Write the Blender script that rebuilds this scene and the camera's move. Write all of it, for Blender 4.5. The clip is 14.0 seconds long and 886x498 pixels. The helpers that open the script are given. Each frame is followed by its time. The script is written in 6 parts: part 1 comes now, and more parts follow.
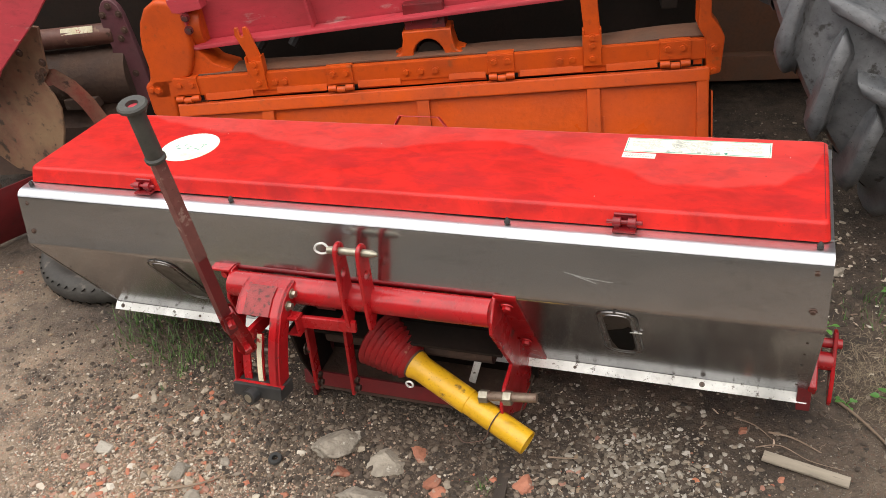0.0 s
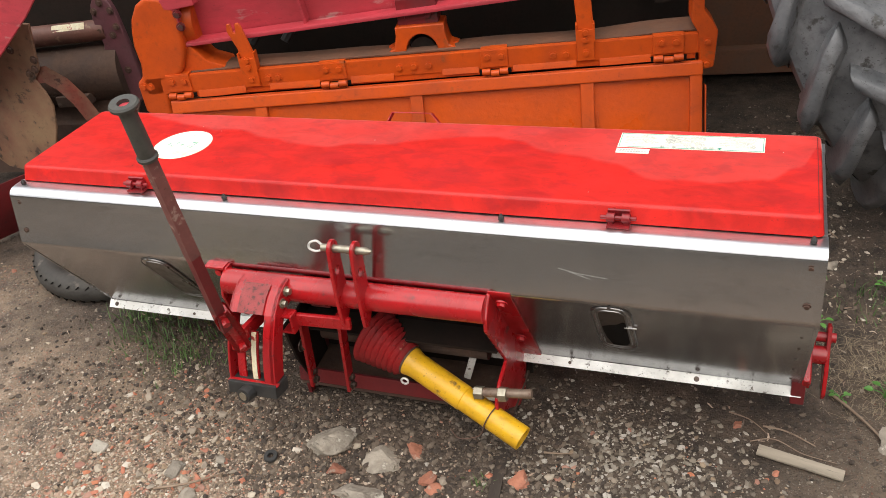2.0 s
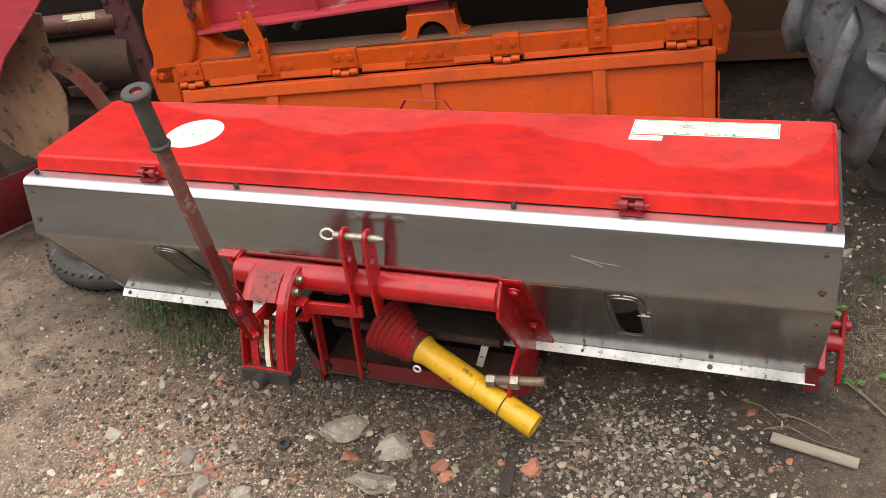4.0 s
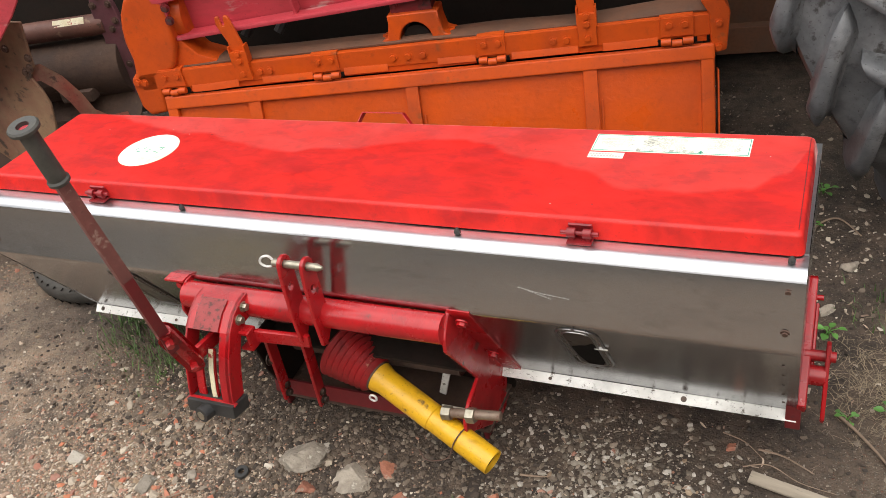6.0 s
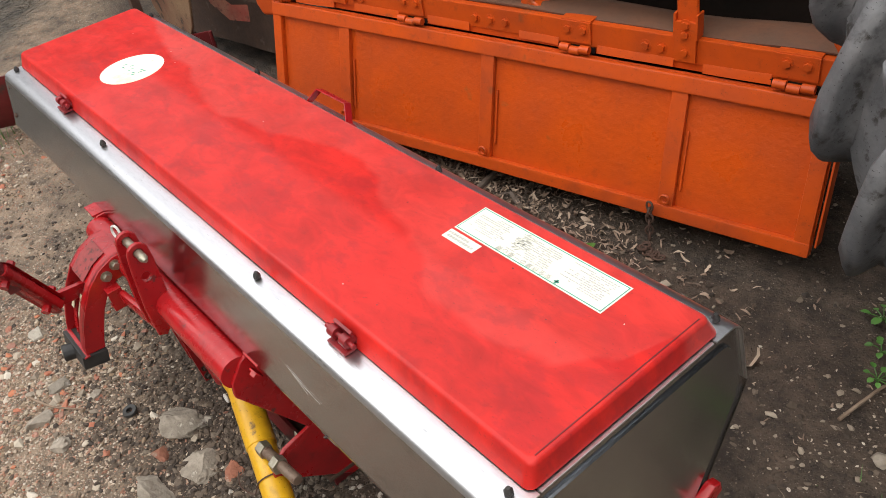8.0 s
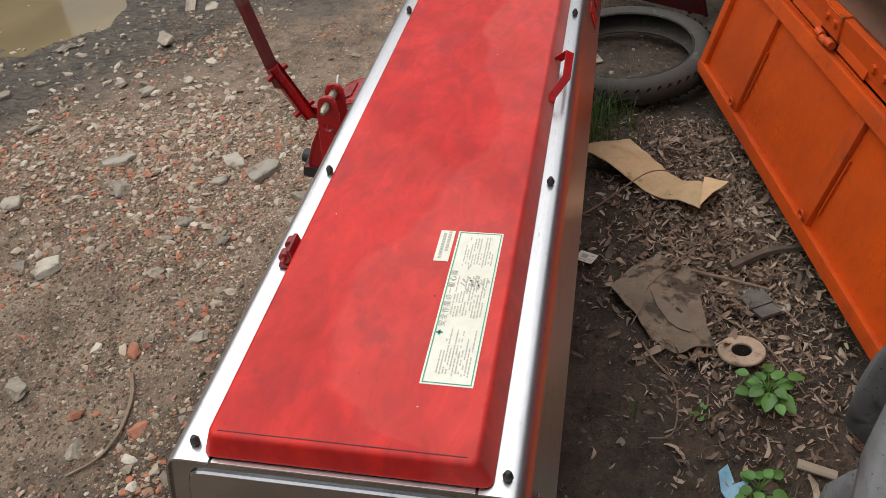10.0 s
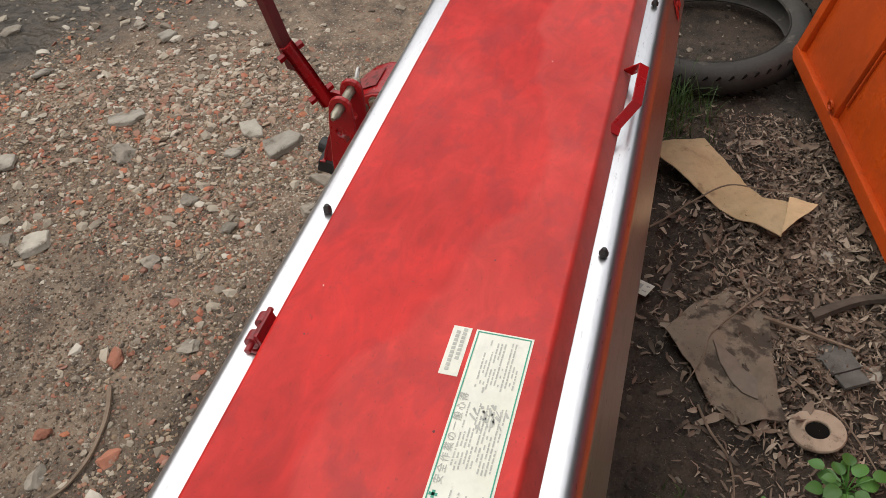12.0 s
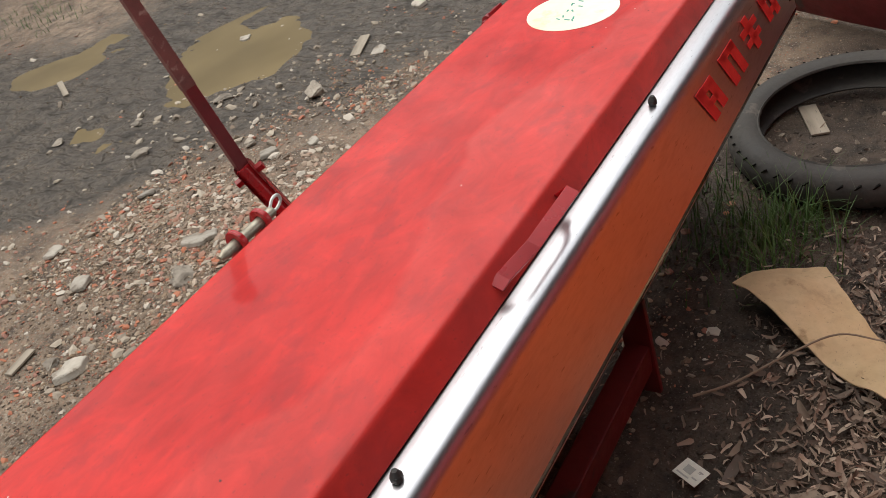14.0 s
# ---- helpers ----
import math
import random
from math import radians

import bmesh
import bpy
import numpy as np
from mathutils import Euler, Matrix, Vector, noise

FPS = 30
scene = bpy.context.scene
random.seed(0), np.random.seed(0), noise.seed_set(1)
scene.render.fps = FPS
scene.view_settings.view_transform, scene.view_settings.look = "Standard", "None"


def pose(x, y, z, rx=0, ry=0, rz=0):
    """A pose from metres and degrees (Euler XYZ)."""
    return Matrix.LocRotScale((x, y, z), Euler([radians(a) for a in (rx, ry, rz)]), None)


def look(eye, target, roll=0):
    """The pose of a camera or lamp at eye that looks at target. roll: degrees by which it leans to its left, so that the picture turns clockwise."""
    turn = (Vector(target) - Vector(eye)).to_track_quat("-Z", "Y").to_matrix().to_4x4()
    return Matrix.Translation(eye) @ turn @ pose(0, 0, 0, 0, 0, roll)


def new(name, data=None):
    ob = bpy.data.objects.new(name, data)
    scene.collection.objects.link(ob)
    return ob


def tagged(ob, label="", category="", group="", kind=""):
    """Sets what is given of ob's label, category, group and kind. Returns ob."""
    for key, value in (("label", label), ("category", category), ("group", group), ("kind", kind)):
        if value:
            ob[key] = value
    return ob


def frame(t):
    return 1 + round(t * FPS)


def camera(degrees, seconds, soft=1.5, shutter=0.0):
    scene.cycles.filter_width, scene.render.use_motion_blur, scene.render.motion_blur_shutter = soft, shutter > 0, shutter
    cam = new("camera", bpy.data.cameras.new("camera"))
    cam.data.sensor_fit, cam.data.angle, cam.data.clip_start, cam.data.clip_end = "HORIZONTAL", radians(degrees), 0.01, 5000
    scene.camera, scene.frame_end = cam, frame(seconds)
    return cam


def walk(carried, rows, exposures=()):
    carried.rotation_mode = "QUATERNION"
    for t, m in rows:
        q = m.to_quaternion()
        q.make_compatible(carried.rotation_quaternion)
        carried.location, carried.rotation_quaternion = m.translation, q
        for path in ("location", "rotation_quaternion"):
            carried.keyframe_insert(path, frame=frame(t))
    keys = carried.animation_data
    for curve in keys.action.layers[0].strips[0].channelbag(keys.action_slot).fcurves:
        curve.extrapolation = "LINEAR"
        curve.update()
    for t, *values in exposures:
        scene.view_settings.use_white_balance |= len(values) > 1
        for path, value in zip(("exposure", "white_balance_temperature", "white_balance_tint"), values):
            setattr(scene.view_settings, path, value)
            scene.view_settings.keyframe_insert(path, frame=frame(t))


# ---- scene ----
cam = camera(55.1, 14.0, 0.62)

PATH = [
    (0, (0.948, -1.578, 1.754), (0.257, -0.045, 0.672), -8.4),
    (0.5, (0.947, -1.579, 1.753), (0.242, -0.049, 0.675), -8.6),
    (1, (0.944, -1.573, 1.753), (0.254, -0.045, 0.663), -8.6),
    (1.5, (0.946, -1.572, 1.752), (0.275, -0.037, 0.66), -8.6),
    (2, (0.949, -1.572, 1.758), (0.27, -0.043, 0.663), -8.6),
    (2.5, (0.942, -1.583, 1.755), (0.229, -0.07, 0.659), -8.2),
    (5, (0.951, -1.535, 1.751), (0.255, -0.036, 0.625), -10.0),
    (5.5, (1.02, -1.407, 1.743), (0.283, 0.072, 0.616), -10.9),
    (6, (1.122, -1.323, 1.728), (0.308, 0.113, 0.6), -12.2),
    (6.5, (1.265, -1.197, 1.707), (0.432, 0.215, 0.562), -12.1),
    (7, (1.341, -0.927, 1.683), (0.461, 0.449, 0.528), -8.9),
    (7.2, (1.406, -0.805, 1.687), (0.441, 0.506, 0.525), -8.6),
    (9.3, (1.792, 0.334, 1.593), (0.233, 0.278, 0.342), -10.1),
    (9.5, (1.798, 0.444, 1.625), (0.245, 0.256, 0.378), -8.6),
    (10, (1.74, 0.58, 1.65), (0.232, 0.226, 0.385), -4.6),
    (10.5, (1.602, 0.592, 1.646), (0.144, 0.148, 0.35), -3.2),
    (11, (1.617, 0.658, 1.623), (0.222, 0.067, 0.317), -6.9),
    (11.5, (1.46, 0.624, 1.596), (0.078, 0.073, 0.26), -7.3),
    (12, (1.315, 0.537, 1.608), (-0.044, 0.091, 0.211), -3.6),
    (12.5, (1.174, 0.563, 1.606), (-0.129, 0.072, 0.171), 0.0),
    (13, (0.866, 0.783, 1.522), (-0.253, -0.02, 0.072), -4.3),
    (13.5, (0.791, 0.893, 1.453), (-0.332, -0.071, 0.108), -12.7),
    (14, (0.771, 0.94, 1.359), (-0.496, -0.108, 0.221), -16.2),
]
walk(cam, [(t, look(eye, target, roll)) for t, eye, target, roll in PATH], [(0, 0.69), (7.2, 0.73), (9.3, 0.12), (10.5, 0.06), (11, -0.06), (12, 0.0), (13, 0.02), (13.5, 0.1), (14, 0.26)])

# ---- world and light: bright overcast day ----
world = bpy.data.worlds.new("world")
scene.world = world
world.use_nodes = True
wn = world.node_tree.nodes
sky = wn.new("ShaderNodeTexSky")
sky.sky_type = 'NISHITA'
sky.sun_disc = False
sky.sun_elevation = radians(52)
sky.sun_rotation = radians(150)
sky.air_density, sky.dust_density, sky.ozone_density = 1.2, 6.0, 0.6
wn["Background"].inputs["Strength"].default_value = 0.15
# thin cloud evens out the clear sky
mixw = wn.new("ShaderNodeMix")
mixw.data_type = 'RGBA'
mixw.inputs["Factor"].default_value = 0.8
wl = world.node_tree.links
# an overcast sky is three times as bright overhead as at the horizon
wtc = wn.new("ShaderNodeTexCoord")
wsep = wn.new("ShaderNodeSeparateXYZ")
wup = wn.new("ShaderNodeMapRange")
wup.inputs["To Min"].default_value, wup.inputs["To Max"].default_value = 3.3, 9.9
wtint = wn.new("ShaderNodeCombineColor")
wl.new(wtc.outputs["Generated"], wsep.inputs["Vector"])
wl.new(wsep.outputs["Z"], wup.inputs["Value"])
for channel in ("Red", "Green", "Blue"):
    wl.new(wup.outputs["Result"], wtint.inputs[channel])
wl.new(wtint.outputs["Color"], mixw.inputs["B"])
wl.new(sky.outputs["Color"], mixw.inputs["A"])
wl.new(mixw.outputs["Result"], wn["Background"].inputs["Color"])
sun = new("sun", bpy.data.lights.new("sun", 'SUN'))
sun.data.energy, sun.data.angle, sun.data.color = 1.2, radians(80), (1.0, 0.95, 0.88)
sun.matrix_world = look((-1.2, -2.0, 4.0), (0, 0, 0))

# ---- materials ----
def mat(name, a, b, scale=6.0, rough=0.5, metal=0.0, bump=0.15, fine=60.0, spots=None, spot_size=9.0, spot_at=0.62, stretch=(1, 1, 1), rough_var=0.15, coat=0.0, vary=0.0, spec=0.5, dirt=0.0):
    m = bpy.data.materials.new(name)
    m.use_nodes = True
    n, l = m.node_tree.nodes, m.node_tree.links
    p = n["Principled BSDF"]
    tc = n.new("ShaderNodeTexCoord")
    mp = n.new("ShaderNodeMapping")
    mp.inputs["Scale"].default_value = stretch
    l.new(tc.outputs["Object"], mp.inputs["Vector"])

    def noise_tex(s, detail):
        t = n.new("ShaderNodeTexNoise")
        t.inputs["Scale"].default_value, t.inputs["Detail"].default_value, t.inputs["Roughness"].default_value = s, detail, 0.62
        l.new(mp.outputs["Vector"], t.inputs["Vector"])
        return t.outputs["Fac"]

    def ramp(src, lo, hi):
        r = n.new("ShaderNodeMapRange")
        r.inputs["From Min"].default_value, r.inputs["From Max"].default_value = lo, hi
        l.new(src, r.inputs["Value"])
        return r.outputs["Result"]

    def mix(f, x, y):
        k = n.new("ShaderNodeMix")
        k.data_type = 'RGBA'
        l.new(f, k.inputs["Factor"])
        for sock, v in (("A", x), ("B", y)):
            if isinstance(v, tuple):
                k.inputs[sock].default_value = (*v, 1)
            else:
                l.new(v, k.inputs[sock])
        return k.outputs["Result"]
    big, small = noise_tex(scale, 5), noise_tex(fine, 4)
    col = mix(ramp(big, 0.3, 0.7), a, b)
    dark = tuple(0.72 * v for v in a)
    grain = ramp(small, 0.45, 0.75)
    half = n.new("ShaderNodeMath")
    half.operation = 'MULTIPLY'
    half.inputs[1].default_value = 0.45
    l.new(grain, half.inputs[0])
    col = mix(half.outputs[0], col, dark)
    if spots:
        col = mix(ramp(noise_tex(spot_size, 7), spot_at, spot_at + 0.06), col, spots)
    if dirt:
        # old grime: soft blotches and fine specks
        for s, d, lo, hi, k in ((3.1, 8, 0.50, 0.74, dirt), (26.0, 6, 0.58, 0.72, dirt * 0.8), (170.0, 2, 0.66, 0.72, dirt * 1.3)):
            w = n.new("ShaderNodeMath")
            w.operation = 'MULTIPLY'
            w.inputs[1].default_value = min(k, 1.0)
            l.new(ramp(noise_tex(s, d), lo, hi), w.inputs[0])
            col = mix(w.outputs[0], col, tuple(0.16 * v + 0.012 for v in a))
    if vary:
        oi = n.new("ShaderNodeObjectInfo")
        hs = n.new("ShaderNodeHueSaturation")
        l.new(ramp(oi.outputs["Random"], -1 / vary, 1 + 1 / vary), hs.inputs["Value"])
        r = hs.inputs["Value"].links[0].from_node
        r.inputs["From Min"].default_value, r.inputs["From Max"].default_value = 0, 1
        r.inputs["To Min"].default_value, r.inputs["To Max"].default_value = 1 - vary, 1 + vary
        l.new(col, hs.inputs["Color"])
        col = hs.outputs["Color"]
    l.new(col, p.inputs["Base Color"])
    rr = ramp(big, 0.3, 0.7)
    rn = rr.node
    rn.inputs["To Min"].default_value, rn.inputs["To Max"].default_value = max(0.02, rough - rough_var), min(1, rough + rough_var)
    l.new(rr, p.inputs["Roughness"])
    p.inputs["Metallic"].default_value = metal
    p.inputs["Specular IOR Level"].default_value = spec
    p.inputs["Coat Weight"].default_value = coat
    p.inputs["Coat Roughness"].default_value = 0.07
    if bump:
        bp = n.new("ShaderNodeBump")
        bp.inputs["Strength"].default_value, bp.inputs["Distance"].default_value = bump, 0.004
        l.new(small, bp.inputs["Height"])
        l.new(bp.outputs["Normal"], p.inputs["Normal"])
    return m


M = {}
M["lid"] = mat("worn_red_lid_paint", (0.66, 0.020, 0.014), (0.50, 0.016, 0.013), 8, 0.6, bump=0.03, fine=14, spots=(0.48, 0.016, 0.015), spot_size=9, spot_at=0.53, stretch=(0.8, 1.2, 1), rough_var=0.14, coat=0.26, spec=0.2, dirt=0.30)


def painted_reflection(m):
    """Paints a pale reflection over the lid's rear half, with a wavy edge."""
    n, l = m.node_tree.nodes, m.node_tree.links
    p = n["Principled BSDF"]
    tc = n.new("ShaderNodeTexCoord")
    sep = n.new("ShaderNodeSeparateXYZ")
    l.new(tc.outputs["Object"], sep.inputs["Vector"])

    def calc(op, a, b=0.0):
        k = n.new("ShaderNodeMath")
        k.operation = op
        for i, v in enumerate((a, b)):
            if isinstance(v, (int, float)):
                k.inputs[i].default_value = v
            else:
                l.new(v, k.inputs[i])
        return k.outputs[0]

    def cloud(scale, detail):
        t = n.new("ShaderNodeTexNoise")
        t.inputs["Scale"].default_value, t.inputs["Detail"].default_value = scale, detail
        l.new(tc.outputs["Object"], t.inputs["Vector"])
        return t.outputs["Fac"]
    # the reflection's edge: its distance from the front edge along the lid
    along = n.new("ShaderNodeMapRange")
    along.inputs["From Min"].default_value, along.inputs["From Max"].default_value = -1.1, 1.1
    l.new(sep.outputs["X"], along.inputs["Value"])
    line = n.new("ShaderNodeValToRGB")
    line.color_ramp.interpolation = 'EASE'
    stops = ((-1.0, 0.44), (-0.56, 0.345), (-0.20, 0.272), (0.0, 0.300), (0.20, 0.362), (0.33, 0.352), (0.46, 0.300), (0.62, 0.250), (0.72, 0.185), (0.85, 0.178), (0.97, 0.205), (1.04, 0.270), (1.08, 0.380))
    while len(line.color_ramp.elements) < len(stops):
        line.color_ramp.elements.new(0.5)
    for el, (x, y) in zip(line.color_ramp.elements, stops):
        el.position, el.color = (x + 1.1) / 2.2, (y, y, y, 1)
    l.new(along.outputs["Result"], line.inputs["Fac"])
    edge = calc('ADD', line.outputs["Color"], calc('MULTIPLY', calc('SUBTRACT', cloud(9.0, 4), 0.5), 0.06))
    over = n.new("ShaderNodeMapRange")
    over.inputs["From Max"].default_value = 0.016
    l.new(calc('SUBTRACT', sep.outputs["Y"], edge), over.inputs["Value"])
    # the painted reflection fades towards the round sticker and breaks up in streaks
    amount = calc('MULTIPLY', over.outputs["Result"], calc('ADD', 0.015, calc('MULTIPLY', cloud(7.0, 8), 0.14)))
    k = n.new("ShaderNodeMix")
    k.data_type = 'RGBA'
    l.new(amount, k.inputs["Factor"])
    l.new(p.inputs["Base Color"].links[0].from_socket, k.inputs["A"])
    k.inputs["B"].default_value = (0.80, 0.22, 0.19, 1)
    # cloudy, hand-rubbed mottling of the old paint
    turned = n.new("ShaderNodeMapping")
    turned.inputs["Rotation"].default_value = (0, 0, 0.6)
    turned.inputs["Scale"].default_value = (1.0, 2.1, 1.0)
    l.new(tc.outputs["Object"], turned.inputs["Vector"])
    rub = n.new("ShaderNodeTexNoise")
    rub.inputs["Scale"].default_value, rub.inputs["Detail"].default_value, rub.inputs["Roughness"].default_value, rub.inputs["Distortion"].default_value = 8.5, 7, 0.62, 1.6
    l.new(turned.outputs["Vector"], rub.inputs["Vector"])
    tone = n.new("ShaderNodeMapRange")
    for key, v in zip(("From Min", "From Max", "To Min", "To Max"), (0.36, 0.66, 0.74, 1.10)):
        tone.inputs[key].default_value = v
    l.new(calc('ADD', calc('MULTIPLY', rub.outputs["Fac"], 0.65), calc('MULTIPLY', cloud(3.2, 4), 0.35)), tone.inputs["Value"])
    worn = n.new("ShaderNodeHueSaturation")
    l.new(tone.outputs["Result"], worn.inputs["Value"])
    l.new(k.outputs["Result"], worn.inputs["Color"])
    l.new(worn.outputs["Color"], p.inputs["Base Color"])
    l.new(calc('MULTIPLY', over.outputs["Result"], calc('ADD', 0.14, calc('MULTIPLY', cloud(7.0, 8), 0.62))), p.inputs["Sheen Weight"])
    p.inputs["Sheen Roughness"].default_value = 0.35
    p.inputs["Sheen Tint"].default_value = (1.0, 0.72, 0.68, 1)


painted_reflection(M["lid"])
M["red"] = mat("red_frame_paint", (0.43, 0.010, 0.013), (0.28, 0.008, 0.011), 9, 0.27, bump=0.12, fine=40, spots=(0.09, 0.03, 0.026), spot_size=20, spot_at=0.63, dirt=0.5)
M["hinge"] = mat("grimy_dark_red_hinge_paint", (0.30, 0.012, 0.016), (0.17, 0.010, 0.013), 22, 0.4, bump=0.2, fine=60, dirt=0.6)
M["red_worn"] = mat("chipped_red_guard_paint", (0.32, 0.012, 0.014), (0.20, 0.011, 0.012), 14, 0.5, bump=0.25, spots=(0.42, 0.24, 0.16), spot_size=30, spot_at=0.65, dirt=0.6)
M["soil"] = mat("caked_dark_soil", (0.050, 0.029, 0.021), (0.098, 0.058, 0.040), 9, 0.9, bump=0.7, spots=(0.11, 0.08, 0.06), spot_size=14, spot_at=0.62)
M["darkred"] = mat("dull_dark_red_paint", (0.17, 0.012, 0.015), (0.10, 0.011, 0.012), 8, 0.5, bump=0.15, spots=(0.05, 0.025, 0.02), spot_at=0.6, dirt=0.4)
M["steel"] = mat("brushed_stainless_steel", (0.58, 0.59, 0.605), (0.42, 0.425, 0.44), 2.5, 0.20, 1.0, bump=0.02, fine=180, stretch=(0.22, 1, 1), rough_var=0.05, dirt=0.26)
# darker copy of the steel, for the dark ground the back reflects
M["steel_back"] = mat("darkened_stainless_back", (0.35, 0.325, 0.305), (0.25, 0.23, 0.215), 2.5, 0.19, 1.0, bump=0.02, fine=120, stretch=(0.15, 1, 1), rough_var=0.04, dirt=0.25)
M["dull"] = mat("dull_pressed_steel", (0.30, 0.29, 0.28), (0.20, 0.19, 0.18), 20, 0.38, 1.0, bump=0.1, dirt=0.3)
M["zinc"] = mat("zinc_strip", (0.80, 0.80, 0.77), (0.64, 0.63, 0.59), 8, 0.5, 0.25, bump=0.1, spots=(0.12, 0.10, 0.08), spot_size=42, spot_at=0.60, dirt=0.6)
M["scale"] = mat("chipped_scale_strip", (0.72, 0.68, 0.50), (0.62, 0.54, 0.34), 30, 0.6, bump=0.2, fine=120, spots=(0.34, 0.030, 0.025), spot_size=34, spot_at=0.56, dirt=0.4)
M["scraped"] = mat("scraped_red_paint", (0.34, 0.045, 0.045), (0.22, 0.05, 0.048), 30, 0.7, bump=0.4, fine=140, spots=(0.10, 0.035, 0.03), spot_size=60, spot_at=0.56, dirt=0.4)
M["bolt"] = mat("blackened_bolt", (0.06, 0.05, 0.045), (0.12, 0.08, 0.06), 60, 0.4, 0.7, bump=0.1)
M["nut"] = mat("dull_zinc_nut", (0.42, 0.39, 0.31), (0.28, 0.25, 0.19), 50, 0.4, 0.8, bump=0.08, dirt=0.3)
M["pin"] = mat("rust_stained_pin", (0.24, 0.185, 0.14), (0.15, 0.09, 0.062), 30, 0.55, 0.4, bump=0.3, spots=(0.12, 0.06, 0.04), spot_size=40, spot_at=0.58, dirt=0.5)
M["faded"] = mat("sun_faded_scuffed_red_paint", (0.22, 0.075, 0.062), (0.13, 0.046, 0.040), 14, 0.6, bump=0.3, spots=(0.30, 0.19, 0.155), spot_size=34, spot_at=0.58, dirt=0.5)
M["black"] = mat("black_rubber", (0.018, 0.018, 0.018), (0.035, 0.033, 0.03), 20, 0.6, bump=0.2)
M["grip"] = mat("dusty_black_grip", (0.035, 0.034, 0.030), (0.080, 0.075, 0.062), 18, 0.6, bump=0.3, dirt=0.3)
M["yellow"] = mat("yellow_plastic_guard", (0.76, 0.43, 0.014), (0.62, 0.33, 0.012), 9, 0.38, bump=0.08, spots=(0.16, 0.09, 0.03), spot_size=16, spot_at=0.625, dirt=0.5)
M["white"] = mat("aged_label_white", (0.81, 0.80, 0.72), (0.72, 0.71, 0.60), 9, 0.5, bump=0.03, spots=(0.50, 0.48, 0.40), spot_size=22, spot_at=0.68)
M["bleached"] = mat("bleached_round_label", (0.84, 0.84, 0.78), (0.74, 0.76, 0.50), 5, 0.5, bump=0.03, spots=(0.70, 0.74, 0.44), spot_size=9, spot_at=0.60)
M["vinyl"] = mat("bright_red_vinyl", (0.78, 0.035, 0.03), (0.66, 0.028, 0.025), 12, 0.65, bump=0.03, dirt=0.15)
# lighter, rougher copy of the steel, so reflected sky reads white
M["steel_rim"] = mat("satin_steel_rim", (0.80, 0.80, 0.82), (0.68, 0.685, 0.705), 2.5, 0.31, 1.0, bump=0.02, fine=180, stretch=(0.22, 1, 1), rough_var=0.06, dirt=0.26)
M["ink"] = mat("label_ink", (0.40, 0.40, 0.36), (0.52, 0.52, 0.47), 40, 0.6, bump=0)
M["green_ink"] = mat("label_green_ink", (0.05, 0.32, 0.22), (0.06, 0.36, 0.24), 40, 0.6, bump=0)
M["rust"] = mat("rusty_brown_iron", (0.060, 0.032, 0.023), (0.115, 0.065, 0.045), 12, 0.8, 0.1, bump=0.4, spots=(0.16, 0.115, 0.085), spot_size=6)
M["orange"] = mat("dusty_orange_paint", (0.60, 0.082, 0.008), (0.46, 0.062, 0.007), 6, 0.44, bump=0.22, fine=35, spots=(0.30, 0.07, 0.020), spot_size=7, spot_at=0.62, spec=0.34, dirt=0.42)
M["orange_pit"] = mat("pitted_orange_sheet", (0.60, 0.082, 0.008), (0.47, 0.064, 0.007), 5, 0.38, spec=0.34, bump=0.5, fine=48, spots=(0.34, 0.08, 0.018), spot_size=8, spot_at=0.64, dirt=0.25)
# dark from dirt on the hood, from painted shade on the far implement
M["orange_dirt_shade"] = mat("dirty_shaded_orange_paint", (0.10, 0.052, 0.032), (0.16, 0.066, 0.034), 7, 0.85, bump=0.3)
M["crimson"] = mat("faded_crimson_paint", (0.52, 0.050, 0.070), (0.38, 0.045, 0.055), 7, 0.45, bump=0.16, spots=(0.46, 0.27, 0.25), spot_size=6, spot_at=0.60, stretch=(0.5, 1, 1.5), dirt=0.35)
M["purple"] = mat("faded_maroon_casting", (0.15, 0.05, 0.062), (0.10, 0.045, 0.05), 10, 0.6, bump=0.3, spots=(0.07, 0.04, 0.03), spot_at=0.58, dirt=0.4)
M["cream"] = mat("worn_cream_red_plate", (0.27, 0.180, 0.100), (0.17, 0.060, 0.042), 3.4, 0.65, bump=0.5, spots=(0.055, 0.033, 0.024), spot_size=13, spot_at=0.575, dirt=0.75)
M["axle"] = mat("rusty_red_axle", (0.16, 0.065, 0.045), (0.10, 0.045, 0.034), 10, 0.6, bump=0.3, spots=(0.22, 0.13, 0.08), spot_size=16, spot_at=0.60, dirt=0.5)
M["strap"] = mat("chipped_red_cream_strap", (0.36, 0.05, 0.035), (0.30, 0.20, 0.13), 7, 0.65, bump=0.4, spots=(0.07, 0.04, 0.03), spot_size=15, spot_at=0.58, dirt=0.6)
M["tractor"] = mat("dried_mud_grey_rubber", (0.066, 0.070, 0.076), (0.165, 0.166, 0.170), 9, 0.6, bump=1.0, fine=26, spots=(0.035, 0.033, 0.030), spot_size=17, spot_at=0.60, dirt=0.7)
M["tyre"] = mat("weathered_tyre_rubber", (0.026, 0.024, 0.021), (0.062, 0.056, 0.048), 9, 0.7, bump=0.4, spots=(0.11, 0.095, 0.078), spot_size=12, spot_at=0.61, dirt=0.3)
M["stone"] = mat("grey_rubble_stone", (0.33, 0.29, 0.235), (0.19, 0.16, 0.125), 22, 0.9, bump=0.9, fine=90, spots=(0.50, 0.46, 0.39), spot_size=20, spot_at=0.60, vary=0.3, dirt=0.4)
